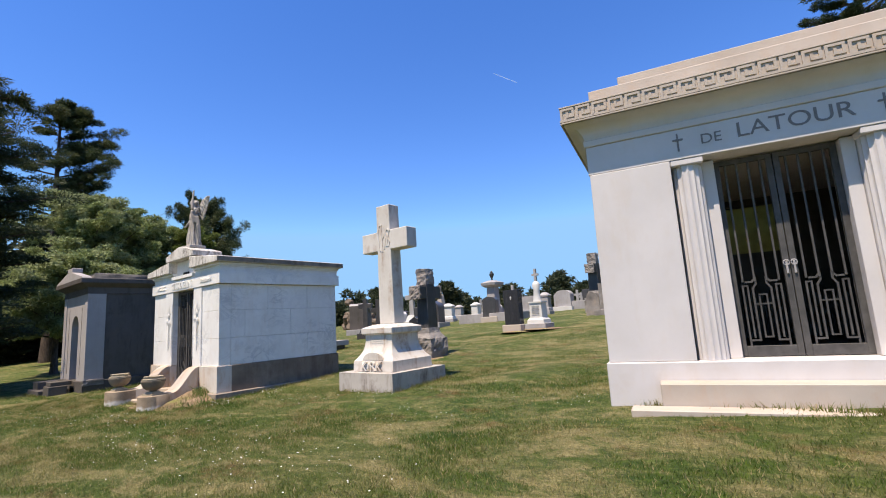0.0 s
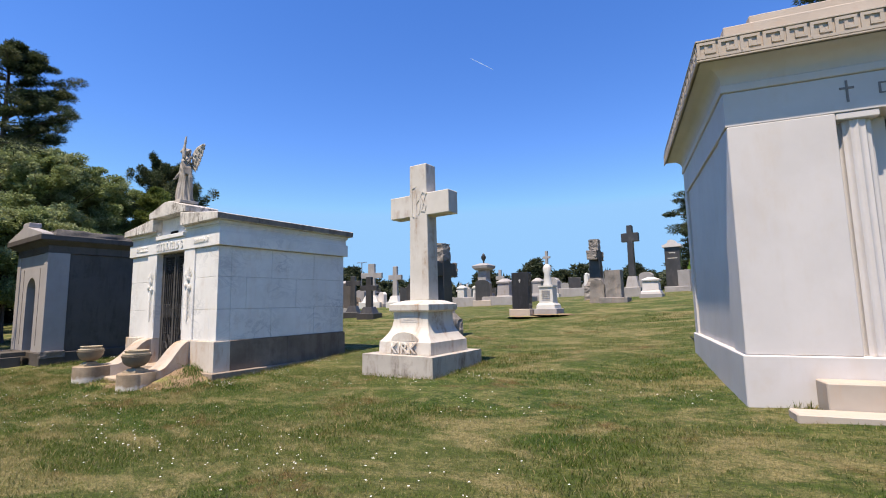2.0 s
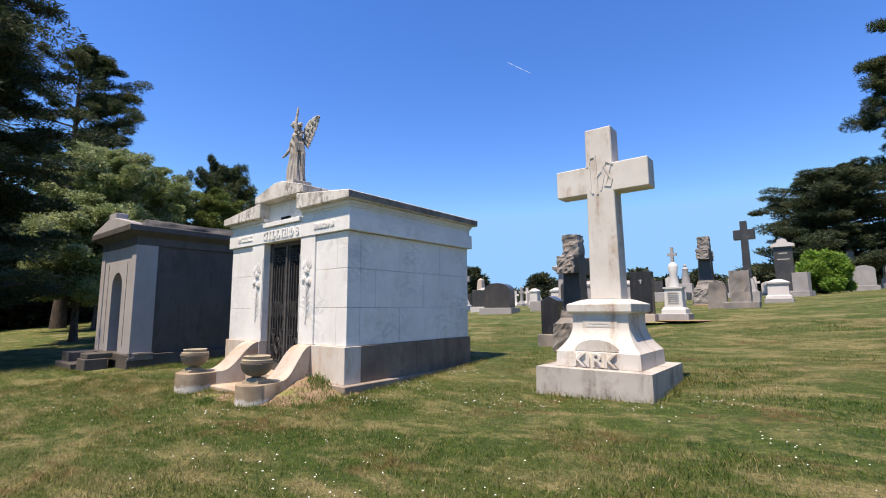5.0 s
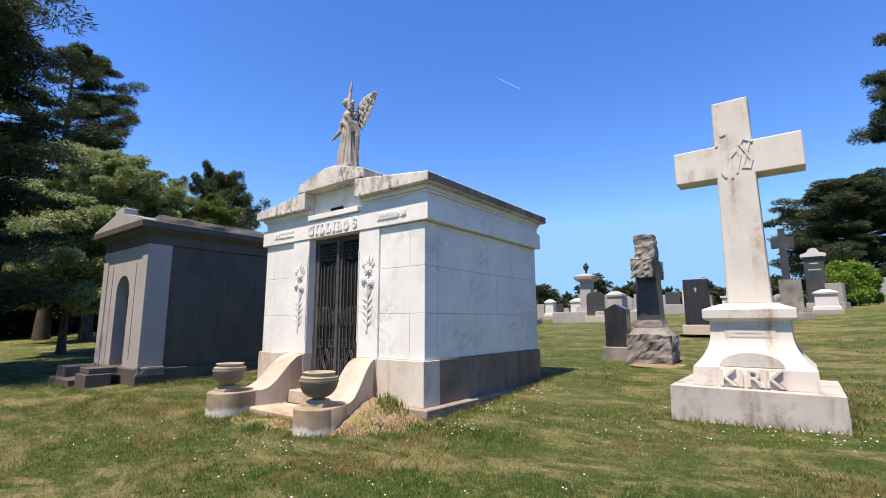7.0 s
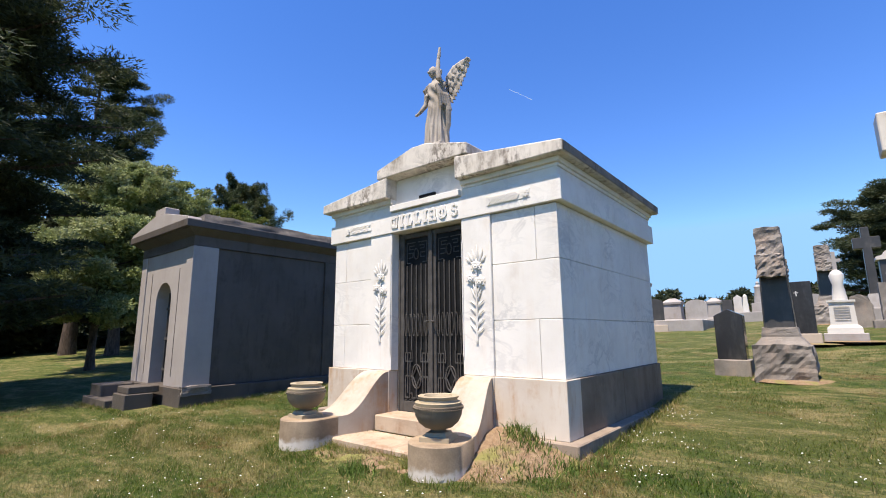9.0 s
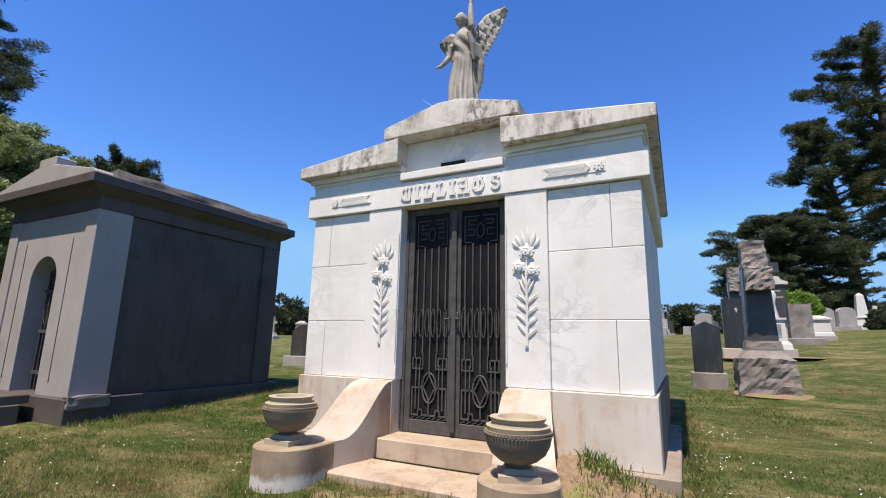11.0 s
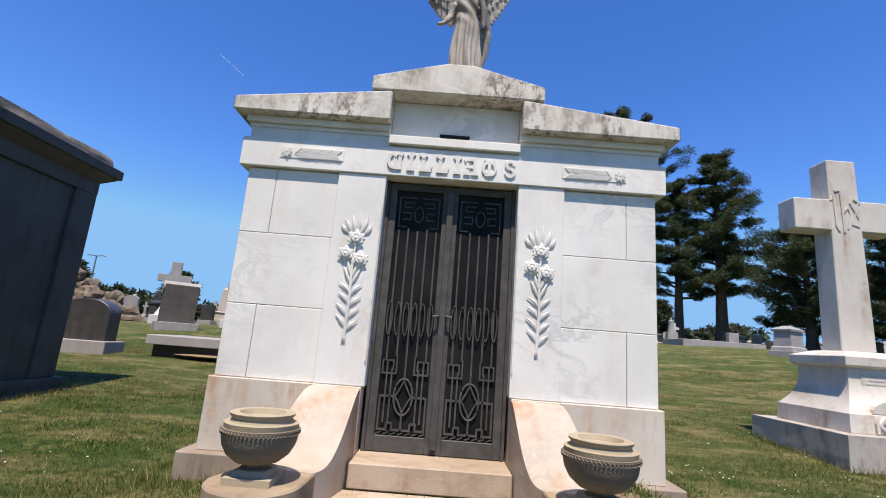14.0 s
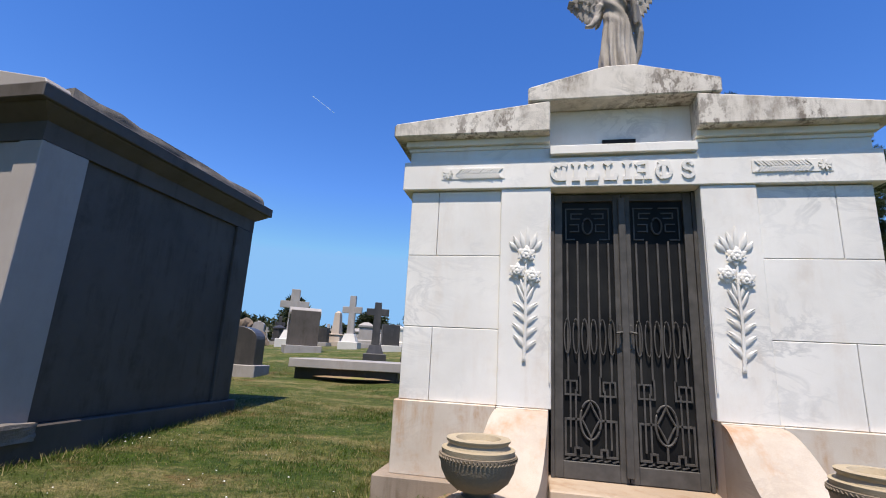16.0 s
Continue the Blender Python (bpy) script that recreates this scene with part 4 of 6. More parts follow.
    for s in (-1, 1):
        x0, x1 = sorted((cx + s * 0.005, cx + s * 0.677))
        z0, z1, fw = 0.80, 3.42, 0.07
        bm = box(x0, x0 + fw, dy, dy + 0.05, z0, z1, 0.004)
        box(x1 - fw, x1, dy, dy + 0.05, z0, z1, 0.004, bm)
        box(x0 + fw, x1 - fw, dy, dy + 0.05, z0, z0 + 0.13, 0.004, bm)
        box(x0 + fw, x1 - fw, dy, dy + 0.05, z1 - 0.07, z1, 0.004, bm)
        leaf = part("gate_leaf", bm, BRONZE, m, "dark bronze gate leaf")
        c, iw = (x0 + x1) / 2, x1 - x0 - 2 * fw
        for k in range(4):
            bx = x0 + fw + iw * (k + 0.5) / 4
            part("bar", box(bx - 0.012, bx + 0.012, dy + 0.01, dy + 0.034, z0 + 0.95, z1 - 0.07, 0.003), BRONZE, leaf)
        bm = None
        for q in (-1, 1):
            bm = flat_bar([(c + q * 0.17, z0 + 0.95), (c + q * 0.10, z0 + 0.95), (c + q * 0.06, z0 + 1.0), (c + q * 0.06, z0 + 0.92), (c + q * 0.10, z0 + 0.86), (c + q * 0.10, z0 + 0.2), (c + q * 0.2, z0 + 0.2)], 0.022, dy + 0.01, dy + 0.034, bm)
            flat_bar([(c + q * 0.21, z0 + 0.14), (c + q * 0.21, z0 + 0.9), (c + q * 0.155, z0 + 0.9), (c + q * 0.155, z0 + 0.24)], 0.02, dy + 0.01, dy + 0.034, bm)
        flat_bar([(c - 0.04, z0 + 0.24), (c - 0.04, z0 + 0.78), (c + 0.04, z0 + 0.78), (c + 0.04, z0 + 0.24), (c - 0.04, z0 + 0.24)], 0.018, dy + 0.01, dy + 0.034, bm)
        flat_bar([(c - 0.1, z0 + 0.66), (c + 0.1, z0 + 0.66)], 0.018, dy + 0.01, dy + 0.034, bm)
        part("foot_lattice", bm, BRONZE, leaf)
        hx = c - s * 0.30
        ring = [(hx + 0.032 * math.cos(a), dy - 0.012, z0 + 1.16 + 0.032 * math.sin(a)) for a in [2 * math.pi * i / 16 for i in range(17)]]
        bm = tube(ring, 0.009, 5)
        box(hx - 0.012, hx + 0.012, dy - 0.02, dy, z0 + 1.02, z0 + 1.18, 0.003, bm)
        part("handle", bm, GRANITE_M, leaf, "pale ring handle")
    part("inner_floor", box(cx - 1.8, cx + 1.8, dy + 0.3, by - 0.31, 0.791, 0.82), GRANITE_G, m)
    IN_WORLD[0] = False
    m.location.x, m.location.y = -0.147, 6.991
    m.rotation_euler.z = radians(13.5)


granite_mausoleum()


# ---------------------------------------------------------------- grey granite mausoleum with the arched door
def grey_mausoleum():
    x1, x0, fy, by = -19.74, -22.66, 4.86, 8.75
    cx = (x0 + x1) / 2
    m = thing("mausoleum", cx, fy, ground_z(cx, fy), "grey granite mausoleum with arched doorway and rock-faced roof", "mausoleum")
    IN_WORLD[0] = True
    part("plinth", box(x0 - 0.08, x1 + 0.08, fy - 0.06, by + 0.08, -0.6, 0.20, 0.012), GRANITE_G, m)
    # front wall with the arch cut through it
    ax, ar, az = cx, 0.43, 2.05
    arch = [(ax + ar * math.cos(a), az + ar * math.sin(a)) for a in [math.pi * i / 16 for i in range(17)]]
    for s in (-1, 1):
        half = [p for p in arch if s * (p[0] - ax) >= -1e-6]
        half = half if s > 0 else half[::-1]
        xo = x1 - 0.32 if s > 0 else x0 + 0.32
        poly = [(ax + s * ar, 0.203), (xo, 0.203), (xo, 3.18), (ax, 3.18)] + half[::-1]
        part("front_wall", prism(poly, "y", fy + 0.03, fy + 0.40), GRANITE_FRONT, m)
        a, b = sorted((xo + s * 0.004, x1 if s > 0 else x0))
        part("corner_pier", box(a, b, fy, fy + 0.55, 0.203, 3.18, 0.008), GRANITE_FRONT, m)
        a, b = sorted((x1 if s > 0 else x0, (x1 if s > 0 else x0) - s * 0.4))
        # rear piers and side walls have shade in their colour, unlike the front
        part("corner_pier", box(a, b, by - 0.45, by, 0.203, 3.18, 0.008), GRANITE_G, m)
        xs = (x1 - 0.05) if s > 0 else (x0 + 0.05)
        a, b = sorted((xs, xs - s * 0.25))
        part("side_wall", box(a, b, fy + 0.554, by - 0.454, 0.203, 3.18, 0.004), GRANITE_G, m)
        part("trim_line", box(cx + s * 0.78 - 0.008, cx + s * 0.78 + 0.008, fy + 0.022, fy + 0.03, 0.4, 2.75), GRANITE_G, m)
    part("back_wall", box(x0 + 0.404, x1 - 0.404, by - 0.3, by - 0.05, 0.203, 3.18), GRANITE_G, m)
    part("inner_floor", box(x0 + 0.3, x1 - 0.3, fy + 0.41, by - 0.31, 0.0, 0.21), GRANITE_G, m)
    bars = None
    for k in range(7):
        bx = ax - 0.36 + 0.12 * k
        bars = box(bx - 0.012, bx + 0.012, fy + 0.28, fy + 0.31, 0.21, 2.08 + 0.36 * math.sqrt(max(0, 1 - ((bx - ax) / 0.43) ** 2)), 0, bars)
    for z in (0.5, 1.2, 1.9):
        box(ax - 0.43, ax + 0.43, fy + 0.275, fy + 0.315, z - 0.03, z + 0.03, 0, bars)
    for k in range(6):
        ring = [(ax - 0.3 + 0.12 * k + 0.05 * math.cos(a), fy + 0.295, 1.5 + 0.18 * math.sin(a)) for a in [2 * math.pi * i / 14 for i in range(15)]]
        tube(ring, 0.008, 5, bars)
    part("gate", bars, BRONZE, m, "dark bronze arched gate")
    part("pane", box(ax - 0.43, ax + 0.43, fy + 0.33, fy + 0.34, 0.21, 2.48), GLASS, m, "dark glass pane")
    # mouldings, cornice and low pediment
    w, d, yc = (x1 - x0) / 2, (by - fy) / 2, (by + fy) / 2
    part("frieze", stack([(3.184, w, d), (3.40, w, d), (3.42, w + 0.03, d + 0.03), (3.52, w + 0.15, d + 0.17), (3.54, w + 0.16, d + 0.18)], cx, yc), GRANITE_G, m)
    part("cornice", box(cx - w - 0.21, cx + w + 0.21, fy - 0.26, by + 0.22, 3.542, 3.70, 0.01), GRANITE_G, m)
    part("pediment", prism([(cx - w - 0.20, 3.702), (cx + w + 0.20, 3.702), (cx + w + 0.16, 3.76), (cx + 0.28, 4.04), (cx - 0.28, 4.04), (cx - w - 0.16, 3.76)], "y", fy - 0.24, fy + 0.04, None, 0.01), GRANITE_FRONT, m)
    part("pediment_cap", box(cx - 0.28, cx + 0.28, fy - 0.22, fy + 0.1, 4.042, 4.20, 0.015), GRANITE_FRONT, m)
    bm = stack([(3.702, w + 0.10, d - 0.02), (3.90, w + 0.02, d - 0.08), (3.93, 0.4, d - 0.2)], cx, yc + 0.1)
    part("rock_roof", roughened(bm, 11, 0.05, 3.5, 4.0), ROOF_ROCK, m, "rock-faced stepped granite roof")
    # door step blocks
    part("step_block", box(cx + 0.05, cx + 0.75, 4.08, 4.60, -0.6, 0.10, 0.015), GRANITE_G, m)
    part("step_block", box(cx + 0.09, cx + 0.71, 4.14, 4.72, 0.102, 0.24, 0.015), GRANITE_G, m)
    part("step", box(cx - 1.5, cx + 0.04, 3.95, 4.79, -0.6, -0.05, 0.015), GRANITE_G, m)
    part("step_block", box(cx - 1.55, cx - 0.85, 4.10, 4.75, -0.3, 0.20, 0.015), GRANITE_G, m)
    bm = roughened(box(x1 - 0.02, x1 + 0.14, fy - 0.05, fy + 0.55, 0.05, 0.24), 5, 0.03, 7.0, 2.0)
    part("broken_edge", bm, ROCKFACE, m, "chipped plinth edge")
    IN_WORLD[0] = False


grey_mausoleum()


# ---------------------------------------------------------------- tall marble cross
def tall_cross():
    cx, cy = -7.92, 7.83
    k = thing("cross_monument", cx, cy, ground_z(cx, cy), "tall off-white marble cross on a flared and stained pedestal", "cross monument")
    IN_WORLD[0] = True
    bm = box(cx - 0.88, cx + 0.84, 6.96, 8.70, -0.35, 0.47, 0.0)
    bmesh.ops.subdivide_edges(bm, edges=bm.edges[:], cuts=5, use_grid_fill=True)
    for v in bm.verts:
        v.co += Vector((noise.noise(v.co * 3), noise.noise(v.co * 3 + Vector((9, 0, 0))), 0)) * 0.008
    part("base", bm, KIRK_BASE, k, "stained grey stone base")
    secs = [(0.474, 0.64, 0.64), (0.70, 0.63, 0.63)]
    for i in range(1, 13):
        u = i / 12
        half = 0.43 + 0.20 * (1 - u) ** 2.3
        secs.append((0.70 + 0.46 * u, half, half))
    secs += [(1.27, 0.43, 0.43)]
    part("pedestal", stack(secs, cx, cy), KIRK_M, k, "flared marble pedestal")
    part("cap", stack([(1.272, 0.45, 0.45), (1.30, 0.50, 0.50), (1.42, 0.50, 0.50), (1.485, 0.33, 0.33), (1.50, 0.25, 0.25)], cx, cy, None, 0.008), KIRK_M, k)
    x0, x1, sb, st = cx - 0.74, cx + 0.77, 0.245, 0.225
    zb, za, zc = 1.50, 3.235, 3.70
    c2 = cx + 0.01
    poly = [(c2 - sb, zb), (c2 + sb, zb), (c2 + st, za), (x1, za), (x1, zc), (c2 + st - 0.005, zc), (c2 + st - 0.01, 4.33), (c2 - st + 0.01, 4.33), (c2 - st + 0.005, zc), (x0, zc), (x0, za), (c2 - st, za)]
    part("cross", prism(poly, "y", 7.68, 8.02, None, 0.012), KIRK_M, k, "tall marble cross, brown-stained at its ends")
    lettering("KIRK", 0.285, 0.022, cx - 0.02, cy - 0.650, 0.492, KIRK_M, k, width=0.66, bevel=0.004)
    # interlaced monogram at the crossing
    yf = 7.665
    bm = flat_bar([(c2 - 0.20, 3.70), (c2 - 0.165, 3.76), (c2 - 0.15, 3.30), (c2 - 0.12, 3.24)], 0.028, yf, yf + 0.02)
    flat_bar([(c2 - 0.13, 3.84), (c2 - 0.06, 3.86), (c2 - 0.04, 3.22)], 0.028, yf, yf + 0.02, bm)
    flat_bar([(c2 - 0.05, 3.50), (c2 + 0.04, 3.60), (c2 + 0.07, 3.50), (c2 + 0.02, 3.28)], 0.028, yf, yf + 0.02, bm)
    flat_bar([(c2 + 0.21, 3.68), (c2 + 0.12, 3.74), (c2 + 0.08, 3.66), (c2 + 0.20, 3.42), (c2 + 0.17, 3.32), (c2 + 0.09, 3.34)], 0.028, yf, yf + 0.02, bm)
    flat_bar([(c2 + 0.20, 3.70), (c2 + 0.09, 3.34)], 0.026, yf, yf + 0.02, bm)
    part("monogram", bm, KIRK_M, k, "raised monogram")
    bm = box(cx - 0.27, cx + 0.27, cy - 0.437, cy - 0.425, 0.98, 1.2, 0.003)
    part("tablet", bm, KIRK_M, k, "worn inscription tablet")
    for i in range(4):
        w = (0.24, 0.17, 0.22, 0.14)[i]
        part("worn_line", box(cx - w, cx + w * 0.8, cy - 0.441, cy - 0.436, 1.165 - 0.05 * i, 1.185 - 0.05 * i), SHADOW_INK, k)
    poly = [(cx + 0.33 * math.cos(a), 0.72 + 0.17 * math.sin(a)) for a in [math.pi * i / 12 for i in range(13)]]
    part("lunette", prism(poly, "y", cy - 0.625, cy - 0.45), KIRK_M, k)
    IN_WORLD[0] = False


tall_cross()


# ---------------------------------------------------------------- gravestones
def site(name, x, y, label, category, group="", rz=0.0, sink=0.0):
    return thing(name, x, y, ground_z(x, y) - sink, label, category, group, rz)


GROUP = "gravestones on the lawn"


def slab(x, y, w, h, d, mat, base, label, rz=0.0, top="flat", lines=0):
    """An upright headstone on a base."""
    g = site("gravestone", x, y, label, "gravestone", GROUP, rz)
    bh = min(0.3, h * 0.22)
    part("base", box(-w * 0.62, w * 0.62, -d * 0.85, d * 0.85, -0.3, bh, 0.015), base, g)
    pts = [(-w / 2, bh), (w / 2, bh)]
    if top == "round":
        pts += [(w / 2 * math.cos(a), h - 0.28 * w + 0.28 * w * math.sin(a)) for a in [math.pi * i / 12 for i in range(13)]]
    elif top == "peak":
        pts += [(w / 2, h * 0.9), (0, h), (-w / 2, h * 0.9)]
    else:
        pts += [(w / 2, h), (-w / 2, h)]
    part("slab", prism(pts, "y", -d / 2, d / 2, None, 0.012), mat, g)
    for i in range(lines):
        ww = w * (0.32 if i % 2 else 0.22)
        part("worn_line", box(-ww, ww, -d / 2 - 0.003, -d / 2 + 0.002, h * (0.78 - 0.11 * i), h * (0.78 - 0.11 * i) + 0.05), SHADOW_INK, g)
    return g


def pedestal_stone(x, y, w, h, mat, label, rz=0.0, cap=True, name="grave_monument"):
    """A block on a stepped base with a hipped cap."""
    g = site(name, x, y, label, "gravestone", GROUP, rz)
    a = w / 2
    part("base", stack([(-0.3, a, a * 0.8), (h * 0.16, a, a * 0.8)], 0, 0, None, 0.012), GRANITE_M, g)
    part("plinth", stack([(h * 0.163, a * 0.88, a * 0.7), (h * 0.27, a * 0.86, a * 0.68), (h * 0.32, a * 0.76, a * 0.6)], 0, 0), mat, g)
    part("die", stack([(h * 0.322, a * 0.74, a * 0.58), (h * 0.80, a * 0.70, a * 0.54)], 0, 0, None, 0.01), mat, g)
    if cap:
        part("cap", stack([(h * 0.802, a * 0.80, a * 0.64), (h * 0.87, a * 0.82, a * 0.66), (h, a * 0.25, a * 0.2)], 0, 0), mat, g)
    return g


def cross_stone(x, y, w, h, mat, label, rz=0.0, base=None, ring=False, arm=0.72, t=None):
    g = site("grave_cross", x, y, label, "grave cross", GROUP, rz)
    bh, t = h * 0.28, t or w * 0.2
    part("base", stack([(-0.3, w * 0.5, w * 0.42), (bh * 0.45, w * 0.5, w * 0.42), (bh * 0.46, w * 0.38, w * 0.32), (bh, w * 0.24, w * 0.22)], 0, 0, None, 0.01), base or mat, g)
    s, z0, z1 = w * 0.16, h * (arm - 0.05), h * (arm + 0.07)
    poly = [(-s * 1.15, bh + 0.002), (s * 1.15, bh + 0.002), (s, z0), (w / 2, z0), (w / 2, z1), (s, z1), (s * 0.95, h), (-s * 0.95, h), (-s, z1), (-w / 2, z1), (-w / 2, z0), (-s, z0)]
    part("cross", prism(poly, "y", -t / 2, t / 2, None, 0.012), mat, g)
    if ring:
        zc, r = (z0 + z1) / 2, w * 0.36
        pts = [(r * math.cos(a), 0, zc + r * math.sin(a)) for a in [2 * math.pi * i / 24 for i in range(25)]]
        part("ring", tube(pts, t * 0.3, 6), mat, g)
    return g


def obelisk(x, y, w, h, mat, label):
    g = site("obelisk", x, y, label, "obelisk", GROUP)
    part("base", stack([(-0.3, w / 2, w / 2), (h * 0.12, w / 2, w / 2), (h * 0.121, w * 0.4, w * 0.4), (h * 0.3, w * 0.36, w * 0.36), (h * 0.32, w * 0.42, w * 0.42), (h * 0.34, w * 0.3, w * 0.3)], 0, 0), mat, g)
    part("shaft", stack([(h * 0.341, w * 0.27, w * 0.27), (h * 0.93, w * 0.17, w * 0.17), (h, 0.01, 0.01)], 0, 0), mat, g)
    return g


def urn_column(x, y, w, h, mat, label):
    g = site("column_monument", x, y, label, "column monument", GROUP)
    a = w / 2
    part("base", stack([(-0.3, a, a), (h * 0.12, a, a), (h * 0.121, a * 0.8, a * 0.8), (h * 0.22, a * 0.75, a * 0.75)], 0, 0), mat, g)
    part("column", stack([(h * 0.22, a * 0.52, a * 0.52), (h * 0.66, a * 0.46, a * 0.46)], 0, 0, None, 0.01), mat, g)
    part("entablature", stack([(h * 0.66, a * 0.6, a * 0.6), (h * 0.70, a * 0.85, a * 0.85), (h * 0.75, a * 0.9, a * 0.9), (h * 0.80, a * 0.3, a * 0.3)], 0, 0), mat, g)
    part("urn", lathe([(0.06, h * 0.8), (0.05, h * 0.84), (0.15, h * 0.9), (0.16, h * 0.94), (0.08, h * 0.955), (0.1, h * 0.97), (0.02, h)], 0, 0, 14), GRANITE_D, g, "dark urn finial", True)
    return g


def statue_stone(x, y, w, h, mat, label):
    """A draped, headstone-like figure reduced to a plain shape on a pedestal."""
    g = pedestal_stone(x, y, w, h * 0.5, mat, label, 0.0, False, "statue_monument")
    bm = lathe([(w * 0.24, 0), (w * 0.22, h * 0.12), (w * 0.16, h * 0.3), (w * 0.19, h * 0.36), (w * 0.07, h * 0.41), (w * 0.09, h * 0.45), (0.02, h * 0.49)], 0, 0, 14)
    ob = part("figure", bm, mat, g, "", True)
    ob.location = (0, 0, h * 0.4)
    return g


def rough_cross(x, y, h, label, rz=0.0, k=1.0):
    """A cross whose arm ends are left rock-faced, on a rock-faced block."""
    g = site("grave_cross", x, y, label, "grave cross", GROUP, rz)
    part("base_block", roughened(stack([(-0.3, 0.46 * k, 0.42 * k), (0.62 * k, 0.45 * k, 0.41 * k)], 0, 0), 13, 0.05 * k, 5.5, x), ROCKFACE, g, "rock-faced granite block")
    part("shoulder", roughened(stack([(0.60 * k, 0.43 * k, 0.39 * k), (0.78 * k, 0.30 * k, 0.28 * k), (0.95 * k, 0.27 * k, 0.27 * k)], 0, 0), 4, 0.02 * k, 6.0, x), ROCKFACE, g)
    z0, z1 = h * 0.66, h * 0.80
    part("shaft", stack([(0.9 * k, 0.245 * k, 0.24 * k), (h * 0.82, 0.21 * k, 0.2 * k)], 0, 0, None, 0.012), GRANITE_D, g, "dark polished shaft")
    for s in (-1, 1):
        a, b = sorted((s * 0.2 * k, s * 0.5 * k))
        part("arm", box(-0.2 * k, 0.2 * k, a, b, z0, z1, 0.01), GRANITE_D, g)
        a, b = sorted((s * 0.5 * k, s * 0.56 * k))
        part("arm_end", roughened(box(-0.215 * k, 0.215 * k, a, b, z0 - 0.01, z1 + 0.01), 8, 0.04 * k, 14.0, s + x), ROCKFACE, g)
    part("head", roughened(stack([(h * 0.82, 0.21 * k, 0.2 * k), (h, 0.2 * k, 0.2 * k)], 0, 0), 9, 0.035 * k, 8.5, x + 2), ROCKFACE, g, "rock-faced top")
    part("soil_patch", lathe([(0.68 * k, -0.03), (0.6 * k, 0.012), (0.02, 0.03)], 0.1, 0, 22), SOIL, g, "bare dry soil round the base")
    return g


# near pair behind the tall cross
rough_cross(-10.08, 11.62, 2.86, "dark granite cross with rock-faced ends on a rough block")
slab(-10.98, 12.15, 0.52, 1.32, 0.36, GRANITE_B, ROCKFACE, "black polished headstone on a rough base", 0, "peak")

# black slab and white statue pedestal
g = slab(-9.95, 16.95, 0.70, 1.72, 0.34, GRANITE_B, GRANITE_STEP, "tall black polished headstone on a pinkish base")
part("cut_cross", box(-0.012, 0.012, -0.178, -0.168, 1.32, 1.46), WHITE_M, g)
part("cut_cross", box(-0.05, 0.05, -0.179, -0.169, 1.40, 1.42), WHITE_M, g)
part("soil_patch", lathe([(0.8, 0.02), (0.6, 0.04), (0.02, 0.05)], 0.2, 0, 18), SOIL, g, "bare soil round the base")


def white_cross_pedestal(x, y):
    g = site("statue_monument", x, y, "bright white marble pedestal with a draped cross on top", "statue monument", GROUP)
    part("base", box(-0.46, 0.46, -0.4, 0.4, -0.3, 0.24, 0.015), GRANITE_M, g)
    part("plinth", stack([(0.242, 0.37, 0.33), (0.38, 0.36, 0.32), (0.46, 0.29, 0.25)], 0, 0), WHITE_M, g)
    part("die", stack([(0.462, 0.28, 0.24), (1.06, 0.26, 0.22), (1.065, 0.30, 0.26), (1.12, 0.30, 0.26)], 0, 0), WHITE_M, g)
    part("draped_figure", lathe([(0.17, 1.12), (0.15, 1.3), (0.12, 1.55), (0.17, 1.8), (0.12, 1.9), (0.05, 1.96)], 0, 0, 16), WHITE_M, g, "", True)
    bm = flat_bar([(0, 1.9), (0, 2.42)], 0.09, -0.05, 0.05)
    flat_bar([(-0.1, 2.22), (0.1, 2.22)], 0.085, -0.045, 0.045, bm)
    part("cross", bm, GRANITE_M, g)
    for i in range(6):
        part("worn_line", box(-0.17, 0.16, -0.252, -0.236, 0.58 + 0.07 * i, 0.60 + 0.07 * i), SHADOW_INK, g)
    part("soil_patch", lathe([(0.85, 0.02), (0.6, 0.04), (0.02, 0.05)], 0.25, -0.1, 18), SOIL, g, "bare soil round the base")


white_cross_pedestal(-9.03, 17.35)

# row beyond
g = site("gravestone", -8.45, 21.9, "rough arched granite headstone", "gravestone", GROUP)
part("slab", roughened(prism([(-0.33, -0.2), (0.33, -0.2), (0.34, 0.7), (0.22, 1.02), (0, 1.1), (-0.22, 1.02), (-0.34, 0.7)], "y", -0.12, 0.12), 4, 0.035, 5.0, 1.0), ROCKFACE, g)
g = site("gravestone", -7.6, 21.6, "rock-faced headstone with dark polished sides", "gravestone", GROUP)
part("base", box(-0.6, 0.6, -0.4, 0.4, -0.3, 0.22, 0.02), ROCKFACE, g)
part("slab", roughened(box(-0.33, 0.33, -0.28, 0.28, 0.2, 1.42), 5, 0.03, 5.0, 6.0), ROCKFACE, g)
rough_cross(-9.2, 24.4, 3.1, "tall dark granite cross with rock-faced ends", 0, 1.15)
cross_stone(-7.75, 25.9, 0.85, 3.75, GRANITE_D, "tall dark granite cross on a pale base", 0, GRANITE_M, False, 0.82, 0.34)
pedestal_stone(-6.55, 24.2, 1.0, 0.95, GRANITE_L, "pale granite tapered pedestal stone")
g = slab(-6.6, 31.9, 0.85, 3.0, 0.7, GRANITE_D, GRANITE_M, "dark pedimented granite monument", 0, "peak", 2)
part("pediment", prism([(-0.54, 2.72), (0.54, 2.72), (0.54, 2.86), (0.26, 2.95), (0.18, 3.12), (0, 3.18), (-0.18, 3.12), (-0.26, 2.95), (-0.54, 2.86)], "y", -0.45, 0.45), GRANITE_L, g, "pale carved pediment")
